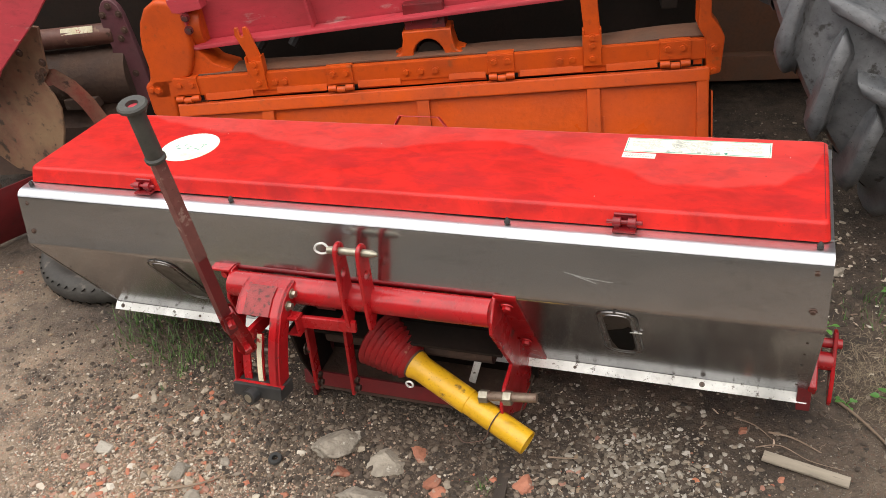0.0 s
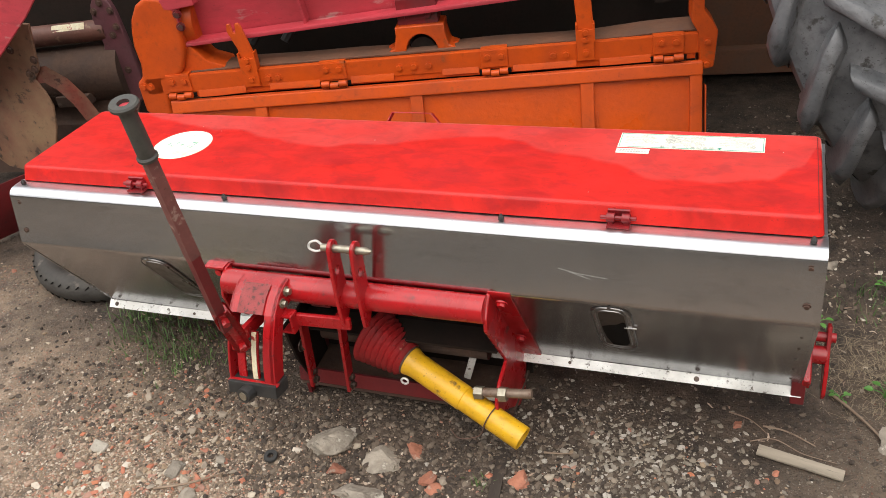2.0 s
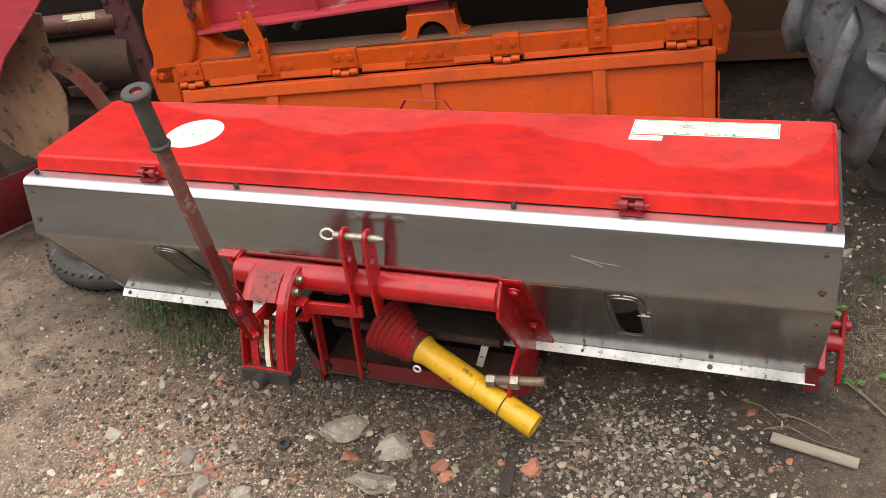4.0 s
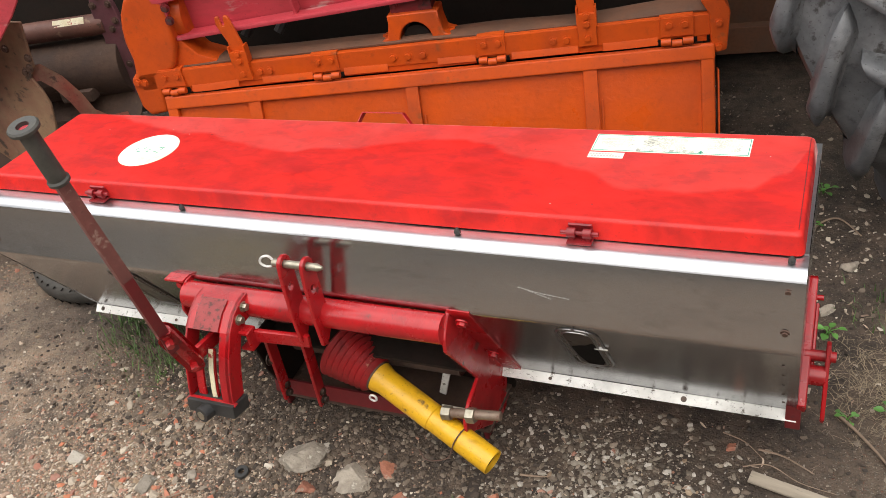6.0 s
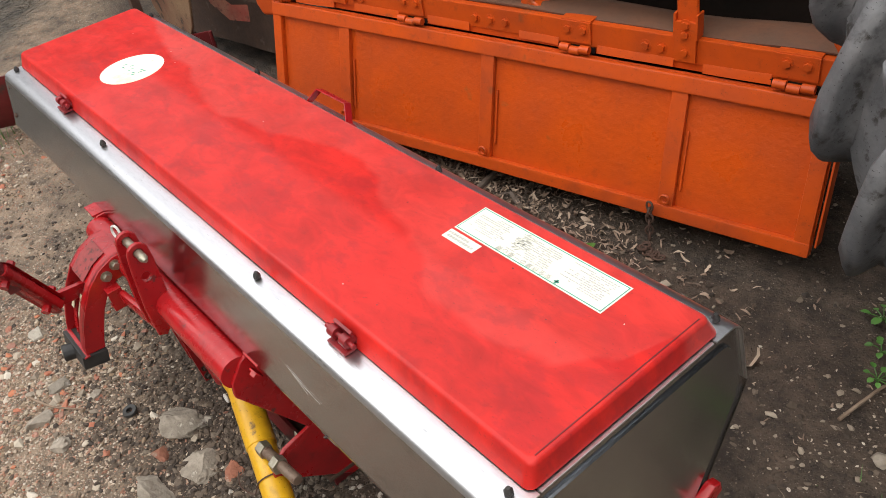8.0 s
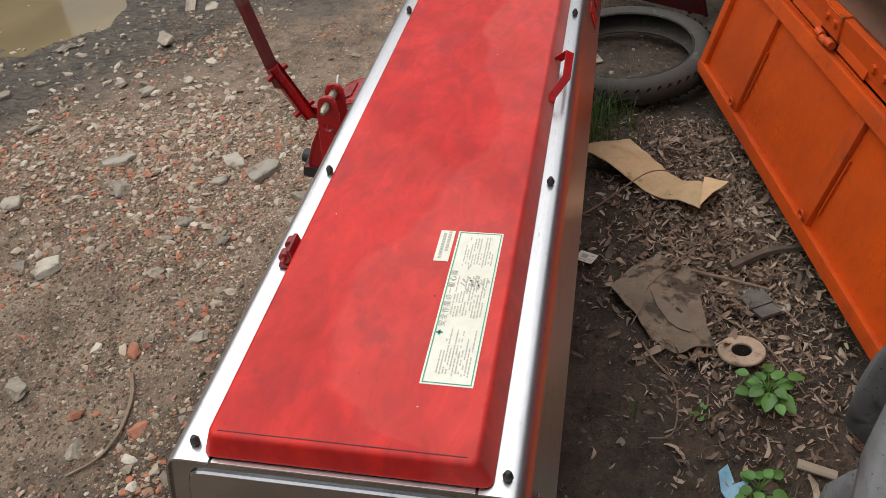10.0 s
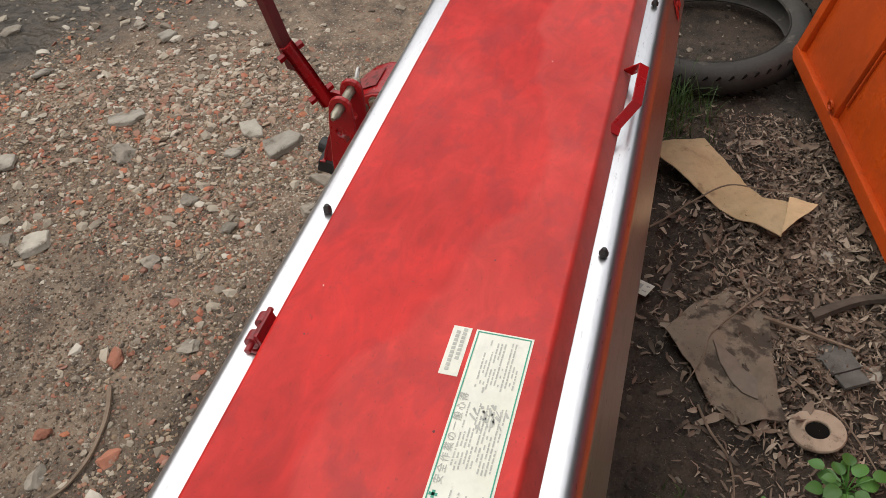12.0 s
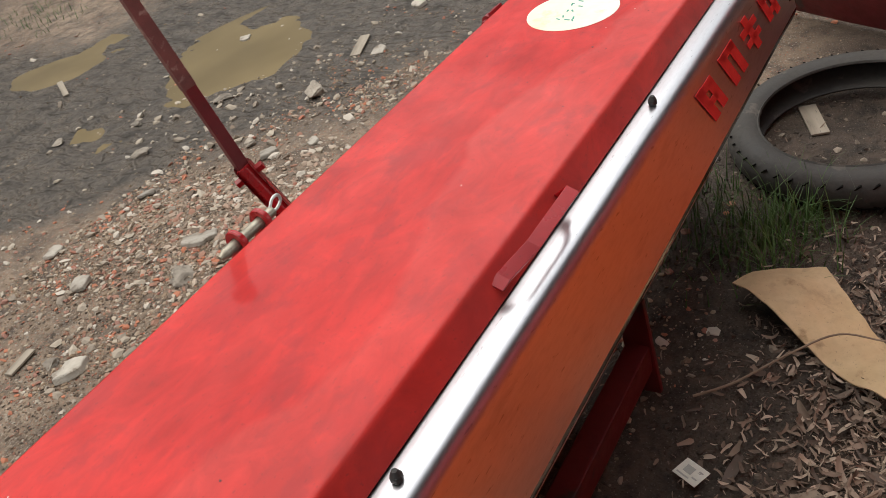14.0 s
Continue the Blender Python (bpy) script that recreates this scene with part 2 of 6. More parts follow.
M["shard"] = mat("pale_broken_tile", (0.42, 0.385, 0.325), (0.30, 0.265, 0.215), 16, 0.9, bump=0.7, fine=80, spots=(0.20, 0.165, 0.125), spot_size=20, spot_at=0.58, vary=0.25, dirt=0.45)
M["brick"] = mat("dull_brick_chip", (0.37, 0.145, 0.085), (0.28, 0.12, 0.08), 22, 0.9, bump=0.7, fine=90, spots=(0.34, 0.24, 0.18), spot_size=40, spot_at=0.58, vary=0.3, dirt=0.3)
M["wood"] = mat("weathered_grey_wood", (0.36, 0.31, 0.24), (0.25, 0.21, 0.16), 12, 0.8, bump=0.5, stretch=(0.15, 1, 1), dirt=0.4)
M["dark_strip"] = mat("dark_strip_brown", (0.030, 0.022, 0.017), (0.055, 0.041, 0.031), 14, 0.8, bump=0.6, stretch=(0.2, 1, 1), dirt=0.4)
M["twig"] = mat("dry_twig_bark", (0.30, 0.22, 0.155), (0.17, 0.12, 0.085), 20, 0.85, bump=0.4)
M["card"] = mat("damp_tan_cardboard", (0.62, 0.45, 0.26), (0.50, 0.35, 0.19), 8, 0.85, bump=0.25, spots=(0.36, 0.24, 0.13), spot_size=10, spot_at=0.62, dirt=0.3)
M["card_inner"] = mat("clean_cardboard_liner", (0.72, 0.52, 0.30), (0.62, 0.44, 0.25), 12, 0.85, bump=0.2, dirt=0.15)
M["fibre"] = mat("pinkish_tan_fibre", (0.50, 0.385, 0.285), (0.40, 0.30, 0.22), 14, 0.9, bump=0.35, spots=(0.24, 0.17, 0.12), spot_size=24, spot_at=0.60, dirt=0.4)
M["bark"] = mat("dark_wet_bark", (0.085, 0.064, 0.050), (0.15, 0.118, 0.092), 18, 0.85, bump=0.7, stretch=(1, 0.3, 1), dirt=0.5)
M["tile"] = mat("dark_grey_clay_tile", (0.16, 0.15, 0.135), (0.10, 0.093, 0.083), 16, 0.9, bump=0.6, dirt=0.4)
M["paper"] = mat("soiled_brown_paper", (0.31, 0.240, 0.175), (0.18, 0.136, 0.100), 7, 0.9, bump=0.8, spots=(0.080, 0.060, 0.044), spot_size=8, spot_at=0.54, dirt=0.6)
M["leaf"] = mat("fresh_green_leaf", (0.06, 0.17, 0.03), (0.11, 0.27, 0.05), 15, 0.5, bump=0.1, vary=0.25)
M["grass"] = mat("green_grass_blades", (0.045, 0.105, 0.022), (0.095, 0.165, 0.040), 3, 0.6, bump=0)
M["drygrass"] = mat("dry_straw_blades", (0.20, 0.155, 0.10), (0.30, 0.24, 0.165), 5, 0.8, bump=0)
M["litter"] = mat("dead_leaf_litter", (0.17, 0.13, 0.10), (0.26, 0.21, 0.165), 4, 0.85, bump=0.2, fine=40)
M["blue"] = mat("pale_blue_plastic_film", (0.16, 0.38, 0.56), (0.30, 0.52, 0.66), 30, 0.35, bump=0.2)
M["wall"] = mat("unseen_dark_boarding", (0.035, 0.030, 0.025), (0.025, 0.022, 0.02), 4, 0.95, bump=0.3)
M["plaster"] = mat("unseen_pale_plaster", (0.42, 0.41, 0.39), (0.34, 0.33, 0.31), 2, 0.9, bump=0.2)
# near-black iron: the shade of gaps and recesses put into the colour
M["deep_shade"] = mat("shade_dark_iron", (0.010, 0.007, 0.005), (0.020, 0.012, 0.009), 8, 0.9, bump=0.3, spec=0.2)
M["grime"] = mat("grimy_dark_plastic", (0.030, 0.023, 0.018), (0.075, 0.058, 0.043), 18, 0.42, bump=0.1, spec=0.25)
# near-black for hollows, gaps and cuts, with their shade painted in
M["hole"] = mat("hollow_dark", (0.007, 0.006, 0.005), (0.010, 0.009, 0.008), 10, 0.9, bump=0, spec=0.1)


# ---- mesh helpers ----
def shade(bm, angle=38):
    bm.normal_update()
    for f in bm.faces:
        f.smooth = True
    for e in bm.edges:
        if len(e.link_faces) == 2:
            e.smooth = e.calc_face_angle(0) < radians(angle)


def part(name, bm, material, parent=None, label="", kind="", angle=38):
    shade(bm, angle)
    me = bpy.data.meshes.new(name)
    bm.to_mesh(me)
    bm.free()
    me.materials.append(material)
    ob = new(name, me)
    ob.parent = parent
    # broad faces keep flat shading, narrow bevels turn the light
    wn_ = ob.modifiers.new("face_weights", 'WEIGHTED_NORMAL')
    wn_.mode, wn_.weight, wn_.keep_sharp = 'FACE_AREA', 90, True
    return tagged(ob, label, kind=kind)


def thing(name, m, label, category, group="", kind=""):
    ob = new(name)
    ob.matrix_world = m
    return tagged(ob, label, category, group, kind)


def soft_edges(bm, w, seg=2):
    es = [e for e in bm.edges if len(e.link_faces) == 2 and e.calc_face_angle(0) > radians(30)]
    bmesh.ops.bevel(bm, geom=es, offset=w, segments=seg, affect='EDGES', profile=0.6, clamp_overlap=True)
    return bm


def box(c, s, bevel=0.003, rot=(0, 0, 0), bm=None):
    b = bmesh.new()
    bmesh.ops.create_cube(b, size=1, matrix=Matrix.Diagonal((*s, 1)))
    if bevel:
        soft_edges(b, bevel)
    bmesh.ops.transform(b, matrix=pose(*c, *rot), verts=b.verts)
    return join(bm, b)


def join(bm, b):
    if bm is None:
        return b
    me = bpy.data.meshes.new("tmp")
    b.to_mesh(me)
    b.free()
    bm.from_mesh(me)
    bpy.data.meshes.remove(me)
    return bm


def rod(p0, p1, r0, r1=None, seg=20, bevel=0.0, bm=None):
    p0, p1 = Vector(p0), Vector(p1)
    d = p1 - p0
    b = bmesh.new()
    bmesh.ops.create_cone(b, cap_ends=True, segments=seg, radius1=r0, radius2=r0 if r1 is None else r1, depth=d.length)
    if bevel:
        soft_edges(b, bevel)
    m = Matrix.Translation((p0 + p1) / 2) @ d.to_track_quat('Z', 'Y').to_matrix().to_4x4()
    bmesh.ops.transform(b, matrix=m, verts=b.verts)
    return join(bm, b)


def plate(poly, thick, axis='x', at=0.0, bevel=0.002, holes=(), bm=None):
    """A flat plate from an outline; axis names the way that it is thick. holes: (a, b, radius)."""
    b = bmesh.new()
    loops = [[b.verts.new((u, v, 0)) for u, v in poly]]
    for hu, hv, hr in holes:
        loops.append([b.verts.new((hu + hr * math.cos(k * math.tau / 14), hv + hr * math.sin(k * math.tau / 14), 0)) for k in range(14)])
    es = [b.edges.new((lo[i], lo[(i + 1) % len(lo)])) for lo in loops for i in range(len(lo))]
    bmesh.ops.triangle_fill(b, edges=es, use_beauty=True, normal=(0, 0, 1))
    bmesh.ops.dissolve_limit(b, angle_limit=0.01, verts=b.verts, edges=b.edges)
    r = bmesh.ops.extrude_face_region(b, geom=b.faces[:])
    bmesh.ops.translate(b, vec=(0, 0, thick), verts=[g for g in r["geom"] if isinstance(g, bmesh.types.BMVert)])
    bmesh.ops.translate(b, vec=(0, 0, (-at if axis == 'y' else at) - thick / 2), verts=b.verts)
    bmesh.ops.recalc_face_normals(b, faces=b.faces)
    if bevel:
        soft_edges(b, bevel, 1)
    if axis == 'x':
        m = Matrix(((0, 0, 1, 0), (1, 0, 0, 0), (0, 1, 0, 0), (0, 0, 0, 1)))
    elif axis == 'y':
        m = Matrix(((1, 0, 0, 0), (0, 0, -1, 0), (0, 1, 0, 0), (0, 0, 0, 1)))
    else:
        m = Matrix.Identity(4)
    bmesh.ops.transform(b, matrix=m, verts=b.verts)
    return join(bm, b)


def sheet(profile, x0, x1, thick, cuts=1, wob=0.0):
    """A bent sheet: a profile in (y, z), drawn out along x, with thickness."""
    b = bmesh.new()
    rows = []
    for i in range(cuts + 1):
        x = x0 + (x1 - x0) * i / cuts
        rows.append([b.verts.new((x, y, z + wob * noise.noise((x * 3, y * 4, z * 4)))) for y, z in profile])
    for p, q in zip(rows, rows[1:]):
        for i in range(len(profile) - 1):
            b.faces.new((p[i], p[i + 1], q[i + 1], q[i]))
    bmesh.ops.recalc_face_normals(b, faces=b.faces)
    bmesh.ops.solidify(b, geom=b.faces[:], thickness=thick)
    bmesh.ops.recalc_face_normals(b, faces=b.faces)
    return b


def lathe(profile, seg=28, bm=None, m=None, closed=True):
    """Turns a profile of (radius, height) round z."""
    b = bmesh.new()
    rings = [[b.verts.new((r * math.cos(k * math.tau / seg), r * math.sin(k * math.tau / seg), z)) for k in range(seg)] for r, z in profile]
    pairs = list(zip(rings, rings[1:])) + ([(rings[-1], rings[0])] if closed else [])
    for p, q in pairs:
        for k in range(seg):
            b.faces.new((p[k], p[(k + 1) % seg], q[(k + 1) % seg], q[k]))
    bmesh.ops.recalc_face_normals(b, faces=b.faces)
    if m is not None:
        bmesh.ops.transform(b, matrix=m, verts=b.verts)
    return join(bm, b)


def axis_pose(p0, p1):
    p0, p1 = Vector(p0), Vector(p1)
    return Matrix.Translation(p0) @ (p1 - p0).to_track_quat('Z', 'Y').to_matrix().to_4x4()


def wire(points, r, seg=6, smooth=4, taper=1.0, bm=None):
    """A round wire or twig through points."""
    pts = [Vector(p) for p in points]
    path = []
    for i in range(len(pts) - 1):
        a, b_, c, d = pts[max(i - 1, 0)], pts[i], pts[i + 1], pts[min(i + 2, len(pts) - 1)]
        for k in range(smooth):
            t = k / smooth
            path.append(0.5 * ((2 * b_) + (c - a) * t + (2 * a - 5 * b_ + 4 * c - d) * t * t + (3 * b_ - a - 3 * c + d) * t ** 3))
    path.append(pts[-1])
    b = bmesh.new()
    rings = []
    side = None
    for i, p in enumerate(path):
        d = (path[min(i + 1, len(path) - 1)] - path[max(i - 1, 0)]).normalized()
        if side is None:
            side = d.orthogonal().normalized()
        side = (side - d * side.dot(d)).normalized()
        up = d.cross(side)
        rr = r * (1 + (taper - 1) * i / (len(path) - 1))
        rings.append([b.verts.new(p + rr * (math.cos(k * math.tau / seg) * side + math.sin(k * math.tau / seg) * up)) for k in range(seg)])
    for p, q in zip(rings, rings[1:]):
        for k in range(seg):
            b.faces.new((p[k], p[(k + 1) % seg], q[(k + 1) % seg], q[k]))
    b.faces.new(rings[0][::-1])
    b.faces.new(rings[-1])
    bmesh.ops.recalc_face_normals(b, faces=b.faces)
    return join(bm, b)


def bolt(p, d, r=0.008, h=0.007, washer=True, dome=False):
    """A hexagon bolt head with washer at p, standing out along d."""
    p, d = Vector(p), Vector(d).normalized()
    b = rod(p, p + d * h, r, seg=6, bevel=0.0012)
    if washer:
        b = rod(p - d * 0.002, p + d * 0.0012, r * 1.45, seg=16, bm=b)
    if dome:
        b = rod(p + d * h, p + d * (h + 0.006), r * 0.85, r * 0.45, seg=10, bm=b)
    return b


# ---- ground ----
def hill(x, y):
    """Height of the ground: uneven dirt, two hollows that hold water, level far away."""
    near = max(0.0, 1 - math.hypot(x, y) / 14)
    h = 0.020 * noise.noise((x * 1.3, y * 1.3, 0.3)) + 0.010 * noise.noise((x * 4.1, y * 4.1, 2.0)) + 0.005 * noise.noise((x * 13, y * 13, 5.0))
    dip = 0.055 * math.exp(-(((x + 1.82) / 0.36) ** 2 + ((y + 2.10) / 0.30) ** 2)) + 0.05 * math.exp(-(((x + 1.64) / 0.24) ** 2 + ((y + 3.34) / 0.24) ** 2)) + 0.03 * math.exp(-(((x + 2.9) / 0.8) ** 2 + ((y + 2.7) / 0.5) ** 2))
    return h * near - dip * near


def spaced(n, fine, far):
    inner = [fine * k for k in range(n + 1)]
    out, step = inner[-1], fine
    while out < far:
        step *= 1.35
        out += step
        inner.append(out)
    return [-v for v in inner[:0:-1]] + inner


def make_ground():
    xs = [v - 0.2 for v in spaced(85, 0.035, 400)]
    ys = [v - 0.4 for v in spaced(85, 0.035, 400)]
    verts = [(x, y, hill(x, y)) for x in xs for y in ys]
    n = len(ys)
    faces = [(i * n + j, (i + 1) * n + j, (i + 1) * n + j + 1, i * n + j + 1) for i in range(len(xs) - 1) for j in range(n - 1)]
    me = bpy.data.meshes.new("ground")
    me.from_pydata(verts, [], faces)
    me.polygons.foreach_set("use_smooth", [True] * len(faces))
    ob = new("ground", me)
    m = bpy.data.materials.new("gritty_dirt")
    m.use_nodes = True
    n_, l = m.node_tree.nodes, m.node_tree.links
    p = n_["Principled BSDF"]
    tc = n_.new("ShaderNodeTexCoord")

    def tex(kind, scale, out, detail=6):
        t = n_.new(kind)
        t.inputs["Scale"].default_value = scale
        if "Detail" in t.inputs and kind == "ShaderNodeTexNoise":
            t.inputs["Detail"].default_value, t.inputs["Roughness"].default_value = detail, 0.65
        l.new(tc.outputs["Object"], t.inputs["Vector"])
        return t.outputs[out]

    def rng(src, a, b, c=0.0, d=1.0):
        r = n_.new("ShaderNodeMapRange")
        for k, v in zip(("From Min", "From Max", "To Min", "To Max"), (a, b, c, d)):
            r.inputs[k].default_value = v
        l.new(src, r.inputs["Value"])
        return r.outputs["Result"]

    def mixc(f, a, b):
        k = n_.new("ShaderNodeMix")
        k.data_type = 'RGBA'
        l.new(f, k.inputs["Factor"])
        for s, v in (("A", a), ("B", b)):
            if isinstance(v, tuple):
                k.inputs[s].default_value = (*v, 1)
            else:
                l.new(v, k.inputs[s])
        return k.outputs["Result"]

    def math_(op, a, b):
        k = n_.new("ShaderNodeMath")
        k.operation = op
        for i, v in enumerate((a, b)):
            if isinstance(v, (int, float)):
                k.inputs[i].default_value = v
            else:
                l.new(v, k.inputs[i])
        return k.outputs[0]
    big = tex("ShaderNodeTexNoise", 1.6, "Fac")
    mid = tex("ShaderNodeTexNoise", 9.0, "Fac")
    clod = tex("ShaderNodeTexNoise", 34.0, "Fac", 5)
    fine = tex("ShaderNodeTexNoise", 120.0, "Fac", 5)
    warp = n_.new("ShaderNodeVectorMath")
    warp.operation = 'MULTIPLY_ADD'
    l.new(tex("ShaderNodeTexNoise", 60.0, "Color", 2), warp.inputs[0])
    warp.inputs[1].default_value = (0.010, 0.010, 0.010)
    l.new(tc.outputs["Object"], warp.inputs[2])

    def pebbles(scale, share):
        """Single grains: their cover, their height and three random numbers a grain."""
        v = n_.new("ShaderNodeTexVoronoi")
        v.inputs["Scale"].default_value = scale
        l.new(warp.outputs[0], v.inputs["Vector"])
        s = n_.new("ShaderNodeSeparateColor")
        l.new(v.outputs["Color"], s.inputs["Color"])
        cover = math_('MULTIPLY', rng(v.outputs["Distance"], 0.40, 0.30), rng(s.outputs["Red"], 1 - share, 1 - share + 0.02))
        height = math_('MULTIPLY', cover, rng(v.outputs["Distance"], 0.0, 0.40, 1.0, 0.0))
        return cover, height, s
    g1, h1, s1 = pebbles(110, 0.42)
    g2, h2, s2 = pebbles(230, 0.50)
    sep = n_.new("ShaderNodeSeparateXYZ")
    l.new(tc.outputs["Object"], sep.inputs["Vector"])
    # rubble-strewn yard towards the front, dark humus where leaves rot behind, grey mud by the water
    back = rng(math_('ADD', math_('ADD', sep.outputs["Y"], math_('MULTIPLY', sep.outputs["X"], 0.38)), math_('MULTIPLY', math_('SUBTRACT', big, 0.5), 1.5)), -0.50, -0.08)
    back = math_('MULTIPLY', back, rng(math_('SUBTRACT', sep.outputs["X"], math_('MULTIPLY', sep.outputs["Y"], 0.45)), 0.98, 1.35, 1.0, 0.45))
    col = mixc(rng(big, 0.35, 0.65), (0.195, 0.138, 0.094), (0.355, 0.268, 0.188))
    col = mixc(rng(mid, 0.42, 0.66), col, (0.080, 0.059, 0.043))
    col = mixc(math_('MULTIPLY', rng(clod, 0.50, 0.72), 0.75), col, (0.050, 0.037, 0.028))
    for g_, s_ in ((g2, s2), (g1, s1)):
        tone = mixc(s_.outputs["Green"], (0.13, 0.105, 0.080), (0.50, 0.45, 0.37))
        tone = mixc(rng(s_.outputs["Blue"], 0.80, 0.82), tone, (0.36, 0.14, 0.085))
        col = mixc(math_('MULTIPLY', g_, 0.8), col, tone)
    humus = mixc(rng(mid, 0.35, 0.7), (0.030, 0.022, 0.016), (0.110, 0.079, 0.057))
    humus = mixc(math_('MULTIPLY', rng(clod, 0.50, 0.72), 0.8), humus, (0.020, 0.015, 0.012))
    humus = mixc(math_('MULTIPLY', math_('MULTIPLY', g2, rng(s2.outputs["Green"], 0.55, 0.95)), 0.7), humus, (0.22, 0.185, 0.15))
    col = mixc(back, col, humus)
    wet_d = math_('ADD', math_('MULTIPLY', sep.outputs["Y"], -1.0), math_('MULTIPLY', sep.outputs["X"], -0.75))
    wet = rng(math_('ADD', wet_d, math_('MULTIPLY', math_('SUBTRACT', big, 0.5), 2.0)), 2.10, 2.45)
    wet = math_('MULTIPLY', wet, rng(math_('ADD', wet_d, math_('MULTIPLY', math_('SUBTRACT', big, 0.5), 1.6)), 5.0, 5.5, 1.0, 0.0))
    mud = mixc(rng(mid, 0.35, 0.65), (0.050, 0.042, 0.033), (0.130, 0.106, 0.080))
    col = mixc(wet, col, mud)
    l.new(col, p.inputs["Base Color"])
    l.new(math_('SUBTRACT', rng(fine, 0.3, 0.7, 0.75, 0.95), math_('MULTIPLY', math_('MULTIPLY', wet, rng(mid, 0.35, 0.6)), 0.6)), p.inputs["Roughness"])
    ruts = n_.new("ShaderNodeTexWave")
    ruts.inputs["Scale"].default_value, ruts.inputs["Distortion"].default_value, ruts.inputs["Detail"].default_value, ruts.inputs["Detail Scale"].default_value = 5.0, 9.0, 4, 1.6
    l.new(tc.outputs["Object"], ruts.inputs["Vector"])
    hgt = math_('ADD', math_('ADD', math_('MULTIPLY', h1, 0.45), math_('MULTIPLY', h2, 0.25)), math_('ADD', math_('MULTIPLY', clod, 1.1), math_('MULTIPLY', fine, 0.45)))
    hgt = math_('ADD', hgt, math_('MULTIPLY', math_('MULTIPLY', wet, ruts.outputs["Fac"]), 1.6))
    bp = n_.new("ShaderNodeBump")
    bp.inputs["Strength"].default_value, bp.inputs["Distance"].default_value = 1.0, 0.012
    l.new(hgt, bp.inputs["Height"])
    l.new(bp.outputs["Normal"], p.inputs["Normal"])
    me.materials.append(m)
    return tagged(ob, "gritty brown dirt yard with mud and humus", "ground", kind="structure")


make_ground()


# ---- the spreader: hopper, lid, hitch ----
HL = 1.10
spreader = thing("lime_spreader", pose(0, 0, 0), "stainless steel lime spreader with long red lid, standing on dirt", "spreader")
FOLD_Z, LOW_Z = 0.535, 0.150
front = [(0.072, 0.700), (0.034, 0.7005), (0.0225, 0.6990), (0.0145, 0.6955), (0.0090, 0.6900), (0.0055, 0.6830), (0.0030, 0.6740), (-0.0040, 0.640), (-0.0150, 0.585), (-0.025, 0.545), (-0.0255, FOLD_Z), (-0.020, 0.524), (0.090, 0.338), (0.196, 0.158)]
mirror = [(0.450, 0.7005), (0.484, 0.7007), (0.4955, 0.6996), (0.5045, 0.6958), (0.5110, 0.6900), (0.5160, 0.6820), (0.5190, 0.6740), (0.546, 0.545), (0.546, FOLD_Z), (0.541, 0.524), (0.445, 0.338), (0.344, 0.158)]
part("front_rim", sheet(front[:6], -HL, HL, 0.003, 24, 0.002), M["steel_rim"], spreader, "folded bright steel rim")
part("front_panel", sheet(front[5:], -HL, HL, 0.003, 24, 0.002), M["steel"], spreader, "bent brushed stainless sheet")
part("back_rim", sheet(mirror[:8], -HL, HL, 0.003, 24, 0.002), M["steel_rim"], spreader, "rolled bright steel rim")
part("back_panel", sheet(mirror[7:], -HL, HL, 0.003, 24, 0.002), M["steel_back"], spreader, "stainless sheet darkened for its dark reflection")
outline = front[1:] + mirror[1:][::-1]
for sx in (-1, 1):
    end = part("end_panel", plate([(y, z - 0.003) for y, z in outline], 0.004, 'x', sx * (HL - 0.008), 0), M["steel"], spreader, "dark stainless end sheet")
    inner = [(0.27 + (y - 0.27) * 0.9, 0.44 + (z - 0.44) * 0.9) for y, z in outline]
    part("pressed_panel", plate(inner, 0.006, 'x', sx * (HL - 0.003), 0.004), M["steel"], end)
for side, y0 in (("front", 0.196), ("back", 0.344)):
    s = -1 if side == "front" else 1
    for x0, x1 in ((-HL, -0.30), (0.13, HL)) if side == "front" else ((-HL, HL),):
        strip = part("rivet_strip", box(((x0 + x1) / 2, y0 + s * 0.010, 0.148), (x1 - x0, 0.028 if s < 0 else 0.018, 0.003), 0.0008, (-47 * s, 0, 0)), M["zinc"], spreader, "scratched zinc flange strip with rivets")
        n = max(2, round((x1 - x0) / 0.105))
        for k in range(n):
            x = x0 + 0.03 + (x1 - x0 - 0.06) * k / (n - 1)
            part("rivet", bolt((x, y0 + s * 0.0112, 0.1490), (0, s * 0.73, 0.68), 0.0050, 0.004, k % 2 == 0), M["bolt" if k % 3 == 0 else "zinc"], strip)
for sx in (-1, 1):
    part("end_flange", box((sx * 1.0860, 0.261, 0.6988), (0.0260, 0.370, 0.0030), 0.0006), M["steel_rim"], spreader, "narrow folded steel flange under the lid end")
floor_bm = box((0, 0.27, 0.138), (2 * HL - 0.02, 0.15, 0.012), 0.002)
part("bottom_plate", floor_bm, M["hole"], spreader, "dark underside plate")
